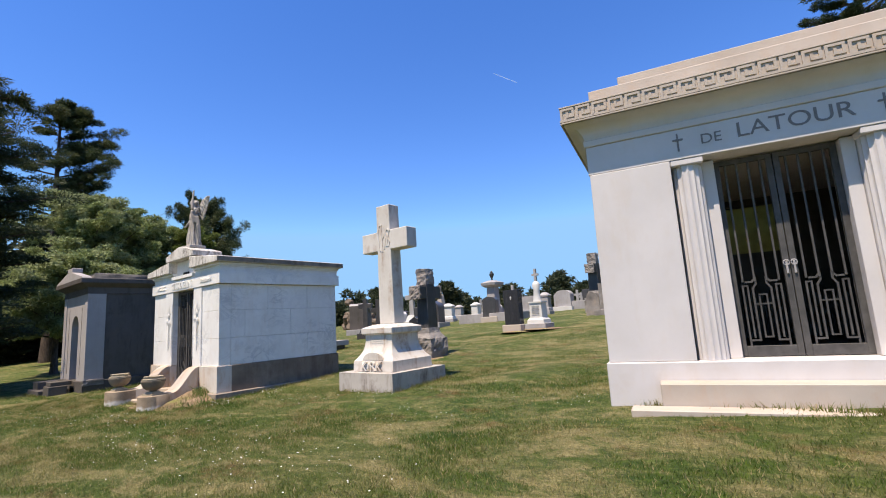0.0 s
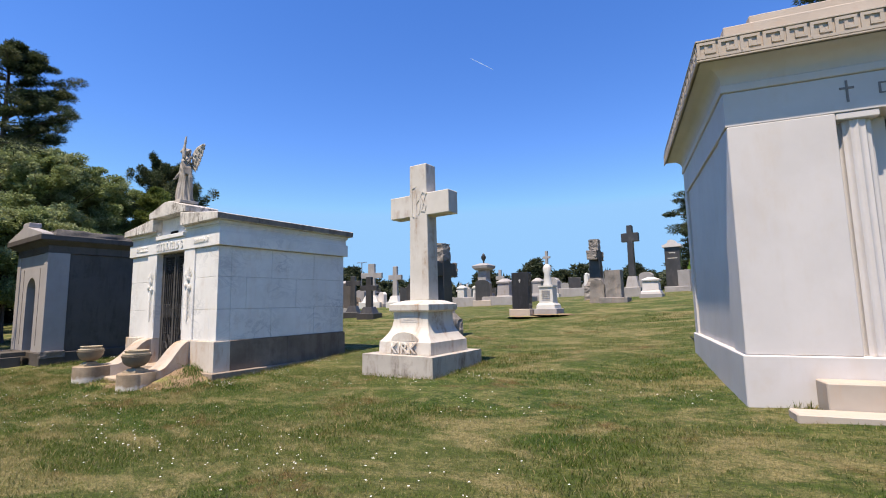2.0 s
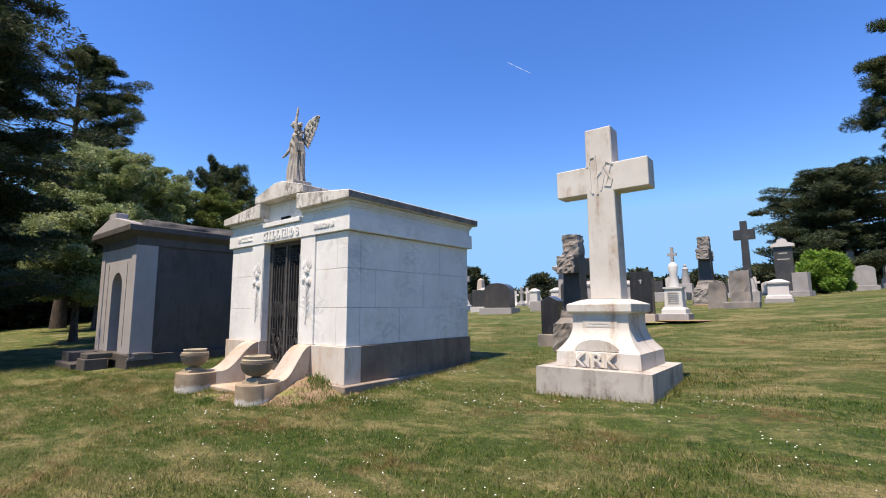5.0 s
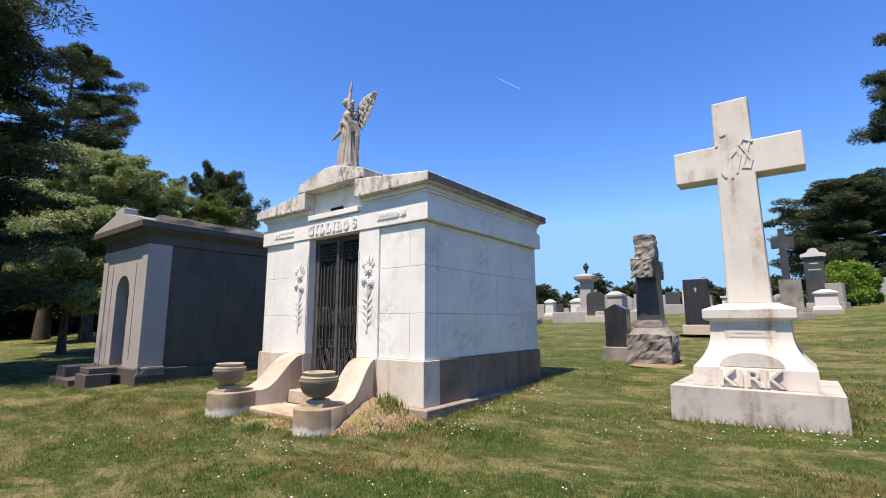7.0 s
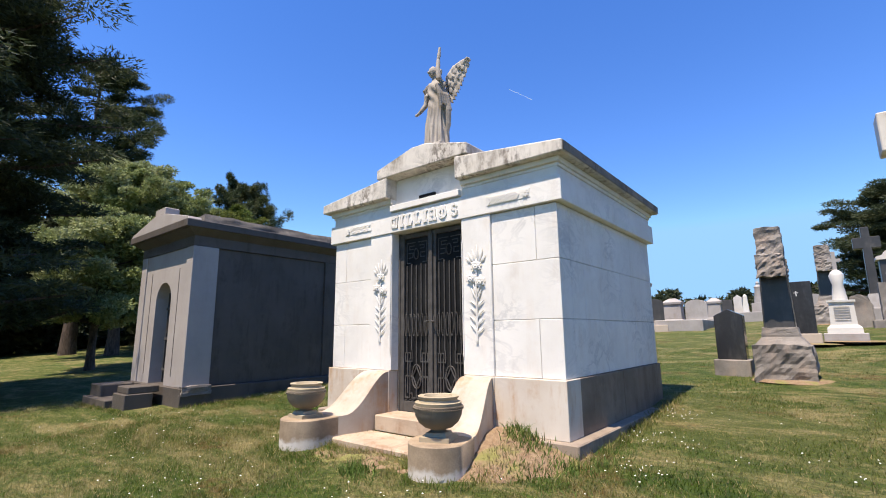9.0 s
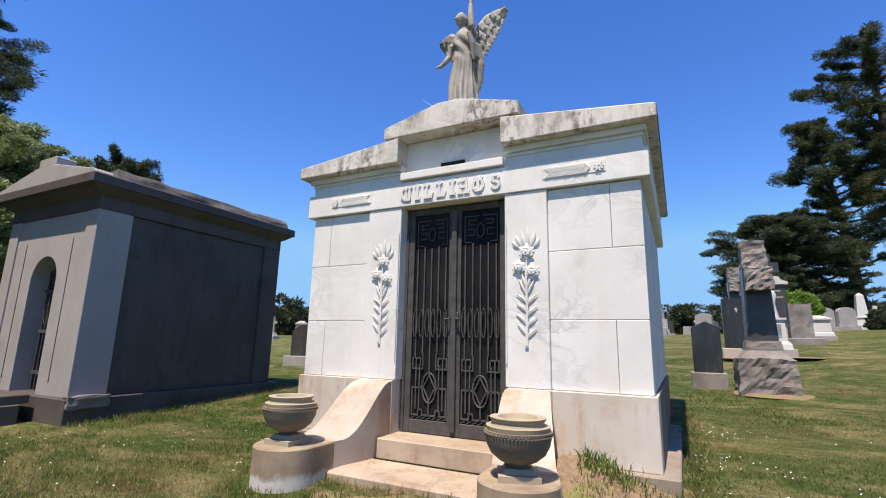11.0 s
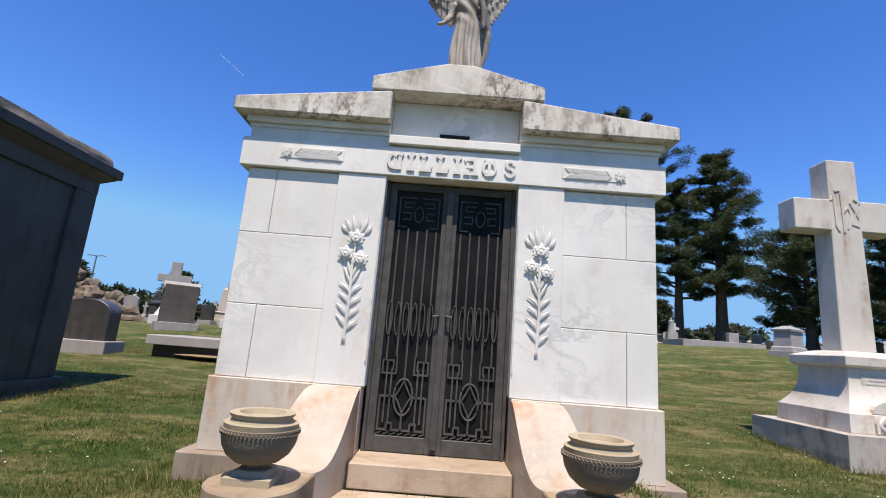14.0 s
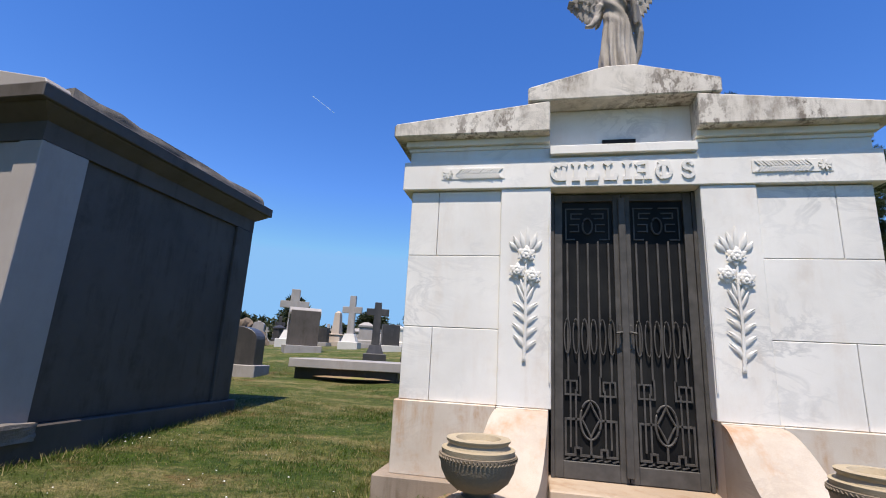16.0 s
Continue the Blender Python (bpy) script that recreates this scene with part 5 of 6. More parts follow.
slab(-5.9, 31.0, 0.7, 1.25, 0.4, GRANITE_M, GRANITE_M, "grey upright granite headstone", -20)
obelisk(-3.2, 46.0, 1.1, 3.4, GRANITE_M, "grey stone monument with a slim top")
obelisk(-1.2, 47.5, 0.9, 2.3, WHITE_M, "white marble obelisk on the lawn")
obelisk(0.2, 44.0, 1.2, 2.6, WHITE_M, "white marble obelisk on a broad base")
obelisk(-13.2, 35.6, 0.62, 1.75, WHITE_M, "white marble obelisk on the lawn")
urn_column(-16.9, 26.3, 1.25, 3.25, GRANITE_M, "grey granite column monument with an urn on top")


def enclosure(x, y, w, d, h, label, rz=0.0):
    g = site("grave_curb", x, y, label, "grave curb", GROUP, rz)
    for a, b, c, e in ((-w / 2, w / 2, -d / 2, -d / 2 + 0.3), (-w / 2, w / 2, d / 2 - 0.3, d / 2), (-w / 2, -w / 2 + 0.3, -d / 2 + 0.304, d / 2 - 0.304), (w / 2 - 0.3, w / 2, -d / 2 + 0.304, d / 2 - 0.304)):
        part("curb", box(a, b, c, e, -0.4, h, 0.02), GRANITE_M, g)
    part("fill", box(-w / 2 + 0.304, w / 2 - 0.304, -d / 2 + 0.304, d / 2 - 0.304, -0.4, h * 0.5), SOIL, g)


enclosure(-15.7, 25.6, 4.3, 4.0, 0.42, "low grey granite curb round a grave plot")
pedestal_stone(-15.2, 25.9, 1.1, 1.5, GRANITE_M, "pale grey block monument in a curbed plot")
pedestal_stone(-17.9, 27.3, 0.9, 1.25, WHITE_M, "white block monument in a curbed plot")
pedestal_stone(-13.6, 27.2, 0.8, 1.4, GRANITE_M, "grey block monument on the lawn")
cross_stone(-18.7, 17.6, 1.0, 2.1, GRANITE_D, "dark weathered stone cross on a block", 10)
cross_stone(-25.2, 27.3, 1.15, 3.1, GRANITE_M, "grey granite cross on a white stepped base", 8, WHITE_M)
slab(-21.9, 24.6, 0.9, 1.35, 0.4, GRANITE_D, WHITE_M, "dark headstone with a white base", 30)
g = slab(-19.0, 22.3, 1.5, 1.65, 0.8, GRANITE_D, GRANITE_M, "broad dark granite family headstone", 10, "round")
pedestal_stone(-20.6, 29.5, 0.8, 1.3, WHITE_M, "pale stone monument on the lawn")
cross_stone(-18.6, 31.8, 0.7, 2.35, GRANITE_M, "slim grey stone cross on a pedestal")
slab(-18.2, 34.6, 2.0, 1.4, 0.9, GRANITE_M, GRANITE_M, "long pale granite family monument")
slab(-15.9, 35.2, 1.3, 1.6, 0.7, GRANITE_M, WHITE_M, "pale granite headstone on the lawn", 0, "round")
enclosure(-14.4, 36.5, 4.4, 3.0, 0.6, "raised grey curb round a grave plot")
slab(-14.6, 37.0, 0.95, 1.5, 0.4, GRANITE_D, GRANITE_M, "dark granite headstone on the lawn", 12)
slab(-13.9, 38.1, 0.5, 1.8, 0.35, WHITE_M, WHITE_M, "white upright marble headstone", 0, "peak")
statue_stone(-12.6, 37.2, 1.2, 2.9, GRANITE_M, "grey stone monument with a figure on top")
slab(-15.6, 23.9, 0.85, 1.5, 0.6, GRANITE_D, GRANITE_STEP, "dark weathered headstone on the lawn", 15, "round")

# between the two mausoleums
slab(-22.75, 13.3, 1.2, 1.34, 0.5, GRANITE_D, GRANITE_M, "dark grey granite headstone with a curved top", 4, "round")
g = site("ledger_slab", -19.5, 13.9, "long raised grey granite ledger slab", "ledger slab", GROUP, 3)
# dark stone colour stands in for the shade under the overhanging slab
part("plinth", box(-1.42, 1.42, -0.75, 0.75, -0.4, 0.22, 0.01), GRANITE_D, g, "plinth darkened for the slab's shade")
part("slab", box(-1.55, 1.55, -0.9, 0.9, 0.224, 0.46, 0.015), GRANITE_M, g)
part("soil_patch", lathe([(1.2, 0.02), (0.9, 0.05), (0.02, 0.06)], 0.2, -0.55, 20, None, 0.5), SOIL, g, "bare soil along the slab")
cross_stone(-20.45, 18.2, 0.85, 2.2, GRANITE_D, "dark brown stone cross on a tapered block", 20, None, False, 0.82)
g = slab(-25.6, 22.3, 1.35, 1.95, 1.0, GRANITE_G, GRANITE_M, "grey granite monument with a rolled top", 35)
part("roll", tube([(-0.74, 0, 1.82), (0.74, 0, 1.82)], 0.3, 14), GRANITE_M, g, "rolled stone top", True)
cross_stone(-30.85, 30.72, 1.9, 3.9, GRANITE_M, "large grey stone cross on a flared white pedestal", 25, WHITE_M)
obelisk(-30.6, 37.6, 1.3, 2.9, GRANITE_STEP, "sandy stone obelisk on the lawn")
pedestal_stone(-27.3, 34.5, 1.2, 1.3, GRANITE_M, "pale block monument on the lawn")
pedestal_stone(-25.4, 30.4, 1.25, 1.65, GRANITE_M, "grey block monument on the lawn", 20)
pedestal_stone(-22.9, 29.0, 1.1, 1.45, WHITE_M, "pale block monument on the lawn", 15)
slab(-35.6, 34.2, 0.9, 1.7, 0.5, GRANITE_M, WHITE_M, "weathered grey headstone on the lawn", 20, "round")
cross_stone(-34.4, 35.2, 0.8, 2.2, GRANITE_D, "dark weathered stone cross", 30)
g = site("rock_grotto", -36.5, 31.5, "heaped brown rock grotto with a cross", "rock grotto", GROUP)
for k, (ox, oz, rr) in enumerate(((-1.5, 0.3, 0.8), (-0.5, 0.4, 0.9), (0.6, 0.4, 0.9), (1.6, 0.3, 0.8), (2.5, 0.25, 0.7), (-1.0, 1.2, 0.75), (0.1, 1.3, 0.8), (1.2, 1.1, 0.7), (-0.5, 2.0, 0.65), (-0.9, 2.7, 0.45))):
    bm = bmesh.new()
    bmesh.ops.create_icosphere(bm, subdivisions=3, radius=rr)
    for v in bm.verts:
        v.co *= 1 + 0.45 * noise.noise(v.co * 2.4 + Vector((k * 3.1, 0, 0)))
    bmesh.ops.translate(bm, verts=bm.verts, vec=(ox, 0.3 * math.cos(k * 1.7), oz))
    part("boulder", bm, GROTTO, g)
g = site("lamp_post", -50.0, 49.0, "slim lamp post with two arms", "lamp post")
part("pole", tube([(0, 0, -0.3), (0, 0, 6.0)], [0.10, 0.06], 8), POST, g)
for s in (-1, 1):
    part("arm", tube([(0, 0, 5.9), (s * 0.6, 0, 6.0), (s * 0.95, 0, 5.95)], 0.05, 6), POST, g)

# far stones on the rise to the right
g = pedestal_stone(2.6, 23.2, 1.35, 1.4, GRANITE_M, "grey granite block monument with a hipped top", 25)
slab(7.8, 35.8, 0.75, 1.05, 0.4, GRANITE_M, GRANITE_M, "grey granite headstone on the lawn")
cross_stone(1.4, 45.5, 0.8, 1.7, GRANITE_L, "pale granite cross on the lawn")
enclosure(6.8, 36.6, 6.0, 3.0, 0.35, "low dark curb round a grave plot")
statue_stone(6.6, 42.5, 1.2, 2.6, GRANITE_M, "grey stone monument with a figure on top")


def far_stones():
    """Rows of small stones along the far edge of the lawn, each a thing of its own."""
    rnd = random.Random(5)
    kinds = [slab, pedestal_stone, cross_stone, obelisk]
    proto = []
    for k in range(8):
        mat = (GRANITE_M, GRANITE_L, GRANITE_D, GRANITE_M)[k % 4]
        colour = ("grey granite", "pale granite", "dark granite", "grey granite")[k % 4]
        if k < 4:
            proto.append(slab(60, 20 + k * 3, 0.8 + 0.1 * k, 1.2 + 0.12 * k, 0.35, mat, GRANITE_M, colour + " headstone in a far row", 0, ("flat", "round")[k % 2]))
        elif k < 6:
            proto.append(cross_stone(60, 20 + k * 3, 0.8, 1.9, mat, colour + " cross in a far row"))
        else:
            proto.append(pedestal_stone(60, 20 + k * 3, 1.0, 1.5, mat, colour + " block monument in a far row"))
    spots = []
    tries = 0
    while len(spots) < 112 and tries < 4000:
        tries += 1
        r = rnd.random()
        if r < 0.45:
            x, y = rnd.uniform(2, 36), rnd.uniform(40, 68)
        elif r < 0.75:
            x, y = rnd.uniform(-30, 2), rnd.uniform(39, 66)
        else:
            x, y = rnd.uniform(-60, -27), rnd.uniform(26, 62)
        if all((x - a) ** 2 + (y - b) ** 2 > 3.0 for a, b in spots):
            spots.append((x, y))
    for i, (x, y) in enumerate(spots):
        m = pose(x, y, ground_z(x, y), 0, 0, rnd.uniform(-25, 25))
        ob = proto[i % 8]
        if i < 8:
            ob.matrix_basis = m
        else:
            copy_thing(ob, m)


far_stones()


# ---------------------------------------------------------------- trees
def leaves_mesh(name, centres, sizes, counts, leaf, aspect, flat, material, parent, seed, droop=0.0):
    """Many small pointed leaf sprays round the given clump centres, in one mesh."""
    rng = np.random.default_rng(seed)
    cen = np.repeat(np.array(centres), counts, axis=0)
    siz = np.repeat(np.array(sizes), counts)
    n = len(cen)
    d = rng.normal(size=(n, 3))
    d /= np.linalg.norm(d, axis=1)[:, None]
    r = rng.random(n) ** 0.45
    off = d * (r * siz)[:, None]
    off[:, 2] *= flat
    p = cen + off
    along = d + rng.normal(size=(n, 3)) * 0.7
    along[:, 2] = along[:, 2] * 0.6 + 0.15 - droop
    along /= np.linalg.norm(along, axis=1)[:, None]
    side = np.cross(along, rng.normal(size=(n, 3)))
    side /= np.linalg.norm(side, axis=1)[:, None] + 1e-9
    ln = leaf * rng.uniform(0.6, 1.35, n)[:, None]
    wd = ln * aspect
    verts = np.stack([p - side * wd, p + along * ln, p + side * wd], 1).reshape(-1, 3)
    me = bpy.data.meshes.new(name)
    me.vertices.add(3 * n)
    me.vertices.foreach_set("co", verts.ravel())
    me.loops.add(3 * n)
    me.loops.foreach_set("vertex_index", np.arange(3 * n, dtype=np.int32))
    me.polygons.add(n)
    me.polygons.foreach_set("loop_start", np.arange(0, 3 * n, 3, dtype=np.int32))
    me.update(calc_edges=True)
    me.validate()
    me.materials.append(material)
    ob = new(name, me)
    ob.parent = parent
    return ob


def tree(x, y, h, label, profile, limbs, clump, leaf, per, seed, mat=PINE, trunk=0.35, lean=(0.0, 0.0), rise=0.25, flat=0.45, start=0.25, aspect=0.22, subs=4, droop=0.0, category="tree", sink=0.2, bias=None, far=False, tip=0.42, ragged=0.6):
    """A tapered trunk, limbs of a length given by profile [(share of height, reach)], and sprays of foliage along the limbs."""
    rnd = random.Random(seed)
    t = thing("tree", x, y, ground_z(x, y) - sink, label, category, "trees round the cemetery")

    def axis(u):
        return Vector((lean[0] * u * u * h + 0.15 * math.sin(u * 5 + seed) * u, lean[1] * u * u * h + 0.15 * math.cos(u * 4 + seed) * u, u * h))
    bm = tube([axis(i / 9) for i in range(10)], [trunk * (1.25 if i == 0 else 1) * (1 - 0.88 * i / 9) for i in range(10)], 9)
    part("trunk", bm, BARK, t, "", True)
    us, rs = zip(*profile)
    centres, sizes = [], []
    wood = None
    for k in range(limbs):
        u = start + (0.99 - start) * ((k + rnd.random()) / limbs)
        reach = float(np.interp(u, us, rs)) * rnd.uniform(ragged, 1.12)
        az = k * 2.399963 + rnd.uniform(-0.5, 0.5)
        if bias is not None and rnd.random() < 0.5:
            az = bias + rnd.uniform(-0.9, 0.9)
        p0 = axis(u)
        up = rise * rnd.uniform(0.3, 1.4) + 0.5 * max(0, u - 0.8)
        dirv = Vector((math.cos(az), math.sin(az), 0))
        pts = []
        for i in range(5):
            s = i / 4
            pts.append(p0 + dirv * reach * s + Vector((0, 0, reach * (up * s + 0.12 * s * s) - droop * reach * s * s)) + Vector((rnd.uniform(-1, 1), rnd.uniform(-1, 1), rnd.uniform(-0.6, 0.6))) * 0.07 * reach * s)
        r0 = trunk * 0.32 * (1 - 0.7 * u) + 0.015
        radii = [r0 * (1 - 0.85 * i / 4) for i in range(5)]
        if far:
            wood = tube(pts, radii, 5, wood)
        else:
            part("limb", tube(pts, radii, 5), BARK, t, "", True)
        for q in range(subs):
            s = tip + (1 - tip) * (q + rnd.random() * 0.6) / subs
            i = min(int(s * 4), 3)
            c = pts[i].lerp(pts[i + 1], min(s * 4 - i, 1.0))
            sz = clump * rnd.uniform(0.6, 1.25) * (0.65 + 0.35 * min(reach / (max(rs) + 0.01), 1))
            j = Vector((rnd.uniform(-1, 1), rnd.uniform(-1, 1), rnd.uniform(-0.3, 0.5))) * sz * 0.7
            centres.append(tuple(c + j))
            sizes.append(sz)
    if wood:
        part("branchwork", wood, BARK, t, "", True)
    centres.append(tuple(axis(1.0)))
    sizes.append(clump * 0.7)
    leaves_mesh("crown", centres, sizes, per, leaf, aspect, flat, mat, t, seed, droop)
    return t


CONE = [(0.0, 0.9), (0.2, 1.0), (0.5, 0.8), (0.8, 0.42), (1.0, 0.06)]


def scaled(profile, r):
    return [(u, r * v) for u, v in profile]


def bush(x, y, w, h, label, mat, seed, n=700, leaf=0.22):
    b = thing("shrub", x, y, ground_z(x, y) - 0.05, label, "shrub")
    rnd = random.Random(seed)
    wood, cen, siz = None, [], []
    for k in range(60):
        a, e = rnd.uniform(0, 2 * math.pi), math.asin(rnd.uniform(0.0, 1.0))
        rr = rnd.uniform(0.62, 0.96)
        q = Vector((w / 2 * rr * math.cos(a) * math.cos(e), w / 2 * rr * math.sin(a) * math.cos(e), h * (0.12 + 0.80 * rr * math.sin(e))))
        if k < 16:
            wood = tube([(0, 0, 0), q * 0.5, q * 0.95], [0.06, 0.04, 0.015], 5, wood)
        cen.append(tuple(q))
        siz.append(w * rnd.uniform(0.10, 0.17))
    part("branchwork", wood, BARK, b)
    leaves_mesh("leaves", cen, siz, n // 2, leaf, 0.3, 0.9, mat, b, seed)


# grove to the west
tree(-28.8, -0.7, 15.5, "huge dark drooping cypress at the edge of the lawn", [(0.0, 5.0), (0.15, 6.0), (0.4, 6.4), (0.62, 5.7), (0.85, 4.7), (1.0, 0.6)], 250, 0.95, 0.20, 460, 11, CYPRESS, 0.5, (0, 0), 0.20, 0.17, 0.08, 0.12, 6, 0.12, ragged=0.45)
tree(-37.0, -8.0, 20.0, "tall dark cypress in the grove", scaled(CONE, 6.5), 90, 1.3, 0.30, 260, 12, CYPRESS, 0.55, (0, 0), 0.25, 0.25, 0.1, 0.14, 5, 0.08)
tree(-56.0, 10.9, 25.5, "tall ragged pine with open limbs", [(0.0, 1.5), (0.4, 3.6), (0.6, 6.0), (0.8, 5.4), (1.0, 2.2)], 60, 0.8, 0.24, 380, 13, PINE, 0.5, (0.0, 0.0), 0.14, 0.5, 0.45, 0.13, 5, 0.0, bias=1.3, tip=0.35, ragged=0.4)
tree(-48.6, 11.8, 13.8, "light green broad-leaved tree", [(0.0, 3.0), (0.3, 6.0), (0.6, 5.8), (0.85, 3.4), (1.0, 0.8)], 80, 0.9, 0.18, 420, 14, BROAD, 0.4, (0, 0), 0.35, 0.5, 0.18, 0.32, 5, ragged=0.45)
tree(-53.0, 16.8, 13.2, "broad-leaved tree with grey-green leaves", [(0.0, 2.8), (0.3, 5.2), (0.6, 5.0), (0.85, 3.2), (1.0, 0.8)], 70, 0.9, 0.18, 380, 15, BROAD, 0.4, (0, 0), 0.35, 0.5, 0.2, 0.32, 5, ragged=0.45)
tree(-51.6, 21.7, 12.6, "small yellow-green tree behind the mausoleum", [(0.0, 2.0), (0.4, 3.8), (0.7, 3.2), (1.0, 0.8)], 56, 0.75, 0.16, 340, 20, BUSH_D, 0.3, (0, 0), 0.35, 0.55, 0.25, 0.32, 4, ragged=0.5)
tree(-36.0, 7.4, 7.0, "low leafy tree at the grove's edge", [(0.0, 2.2), (0.4, 3.8), (0.8, 2.8), (1.0, 0.7)], 54, 0.75, 0.14, 400, 16, BROAD, 0.2, (0, 0), 0.3, 0.5, 0.3, 0.34, 4, ragged=0.5)
tree(-61.0, 27.2, 17.6, "dark pine with upturned finger-like branches", [(0.0, 3.4), (0.4, 6.4), (0.7, 5.6), (1.0, 1.8)], 60, 0.50, 0.27, 190, 18, PINE, 0.4, (0, 0), 0.55, 1.7, 0.3, 0.15, 8, tip=0.3, ragged=0.6)
for i in range(7):
    tree(-58.0 - 5 * (i % 3), -16.0 + 5.6 * i, 11.0 + 2.0 * (i % 3), "dark tree deep in the grove", scaled(CONE, 5.0), 36, 1.5, 0.55, 110, 30 + i, FARTREE, 0.4, (0, 0), 0.3, 0.6, 0.15, 0.26, 3, far=True)

# trees north-east
tree(-3.4, 48.0, 9.6, "large spreading dark cypress", [(0.0, 4.6), (0.25, 6.2), (0.6, 5.6), (0.85, 3.8), (1.0, 1.2)], 100, 0.9, 0.24, 330, 21, CYPRESS, 0.6, (0, 0), 0.14, 0.24, 0.12, 0.13, 6, 0.0, ragged=0.5)
tree(7.6, 55.0, 27.4, "tall pine with a bare leaning trunk and open crown", [(0.0, 1.2), (0.38, 2.6), (0.5, 5.2), (0.72, 7.0), (0.88, 5.2), (1.0, 1.8)], 58, 0.78, 0.27, 330, 23, PINE, 0.95, (-0.05, 0.0), 0.26, 0.7, 0.38, 0.13, 6, tip=0.42, ragged=0.3)
tree(3.0, 54.0, 20.0, "pine with a bare trunk and low spreading limbs", [(0.0, 1.5), (0.3, 4.0), (0.55, 5.4), (0.8, 4.6), (1.0, 1.5)], 54, 0.75, 0.25, 320, 24, PINE, 0.62, (-0.10, 0.0), 0.24, 0.7, 0.28, 0.13, 6, tip=0.42, ragged=0.3)
tree(9.6, 47.0, 16.5, "dark pine with layered limbs", [(0.0, 2.0), (0.3, 4.2), (0.6, 4.4), (0.85, 3.2), (1.0, 0.9)], 46, 0.72, 0.24, 300, 25, PINE, 0.5, (0.0, 0.0), 0.2, 0.65, 0.28, 0.13, 6, tip=0.42, ragged=0.35)
tree(12.6, 45.0, 19.0, "tall dark pine with a pointed top", [(0.0, 2.0), (0.3, 4.6), (0.6, 4.4), (0.85, 2.8), (1.0, 0.5)], 54, 0.74, 0.24, 300, 26, PINE, 0.6, (0.0, 0.0), 0.2, 0.65, 0.25, 0.13, 6, tip=0.42, ragged=0.35)
tree(18.6, 42.0, 12.2, "broad dark pine beyond the graves", [(0.0, 3.5), (0.3, 5.2), (0.7, 5.0), (1.0, 1.6)], 60, 0.8, 0.24, 310, 27, PINE, 0.5, (0.0, 0.0), 0.2, 0.65, 0.15, 0.13, 6, tip=0.4, ragged=0.35)
tree(25.5, 38.5, 12.6, "broad dark cypress beyond the graves", [(0.0, 4.5), (0.3, 6.0), (0.7, 5.2), (1.0, 1.4)], 70, 1.0, 0.26, 320, 28, CYPRESS, 0.5, (0.0, 0.0), 0.16, 0.4, 0.10, 0.13, 6)
tree(21.0, 33.0, 4.6, "low grey-green tree beyond the graves", [(0.0, 2.0), (0.4, 3.2), (0.8, 2.4), (1.0, 0.8)], 44, 0.8, 0.16, 320, 29, FARTREE, 0.25, (0.0, 0.0), 0.3, 0.6, 0.15, 0.3, 4)
tree(11.8, 14.2, 6.3, "dark tree behind the granite mausoleum", [(0.0, 2.0), (0.4, 3.2), (0.8, 2.2), (1.0, 0.6)], 44, 0.8, 0.22, 240, 39, PINE, 0.3, (0.0, 0.0), 0.3, 0.6, 0.2, 0.16, 4)
bush(-4.9, 36.6, 2.7, 2.9, "dense bright green rounded shrub", BUSH_L, 51, 1100, 0.17)
bush(0.0, 40.0, 1.4, 1.4, "dark clipped rounded shrub", FARTREE, 52, 300, 0.15)


def far_trees():
    """Low far woods along the skyline."""
    rnd = random.Random(9)
    cen, siz = [], []
    for k in range(330):
        a = radians(rnd.uniform(60, 150))
        d = rnd.uniform(82, 110)
        hh = rnd.uniform(4.2, 6.8) * (0.75 + 0.6 * noise.noise(Vector((a * 9, 0, 0))))
        x, y = -8 + d * math.cos(a), d * math.sin(a)
        for q in range(3):
            cen.append((x + rnd.uniform(-2, 2), y + rnd.uniform(-2, 2), ground_z(x, y) + hh * (0.2 + 0.33 * q)))
            siz.append(rnd.uniform(1.2, 2.2) * (1.1 - 0.25 * q))
    for k in range(520):
        a = radians(rnd.uniform(150, 215))
        d = rnd.uniform(58, 84)
        hh = rnd.uniform(3.5, 8.0)
        x, y = -8 + d * math.cos(a), d * math.sin(a)
        for q in range(3):
            cen.append((x + rnd.uniform(-2, 2), y + rnd.uniform(-2, 2), ground_z(x, y) + hh * (0.08 + 0.33 * q)))
            siz.append(rnd.uniform(1.3, 2.3))
    ob = leaves_mesh("far_woods", cen, siz, 90, 0.75, 0.3, 0.7, FARTREE, None, 77)
    tagged(ob, "low dark woods along the skyline", "woods", kind="stuff")
    for i in range(12):
        a = radians(70 + 6.6 * i + rnd.uniform(-2, 2))
        d = rnd.uniform(62, 74)
        tree(-9 + d * math.cos(a), d * math.sin(a), rnd.uniform(3.6, 6.2), "small dark tree beyond the far graves", [(0.0, 1.6), (0.4, 2.3), (0.8, 1.5), (1.0, 0.4)], 22, 0.8, 0.45, 90, 60 + i, FARTREE, 0.2, (0, 0), 0.3, 0.7, 0.15, 0.25, 3, far=True)


far_trees()


# ---------------------------------------------------------------- grass, flowers and soil
WEED = leaf_mat("weed_blades", (0.055, 0.105, 0.018), (0.11, 0.17, 0.03), (0.13, 0.16, 0.04))
STRAW = leaf_mat("straw_blades", (0.22, 0.17, 0.08), (0.36, 0.29, 0.16), (0.14, 0.15, 0.05))
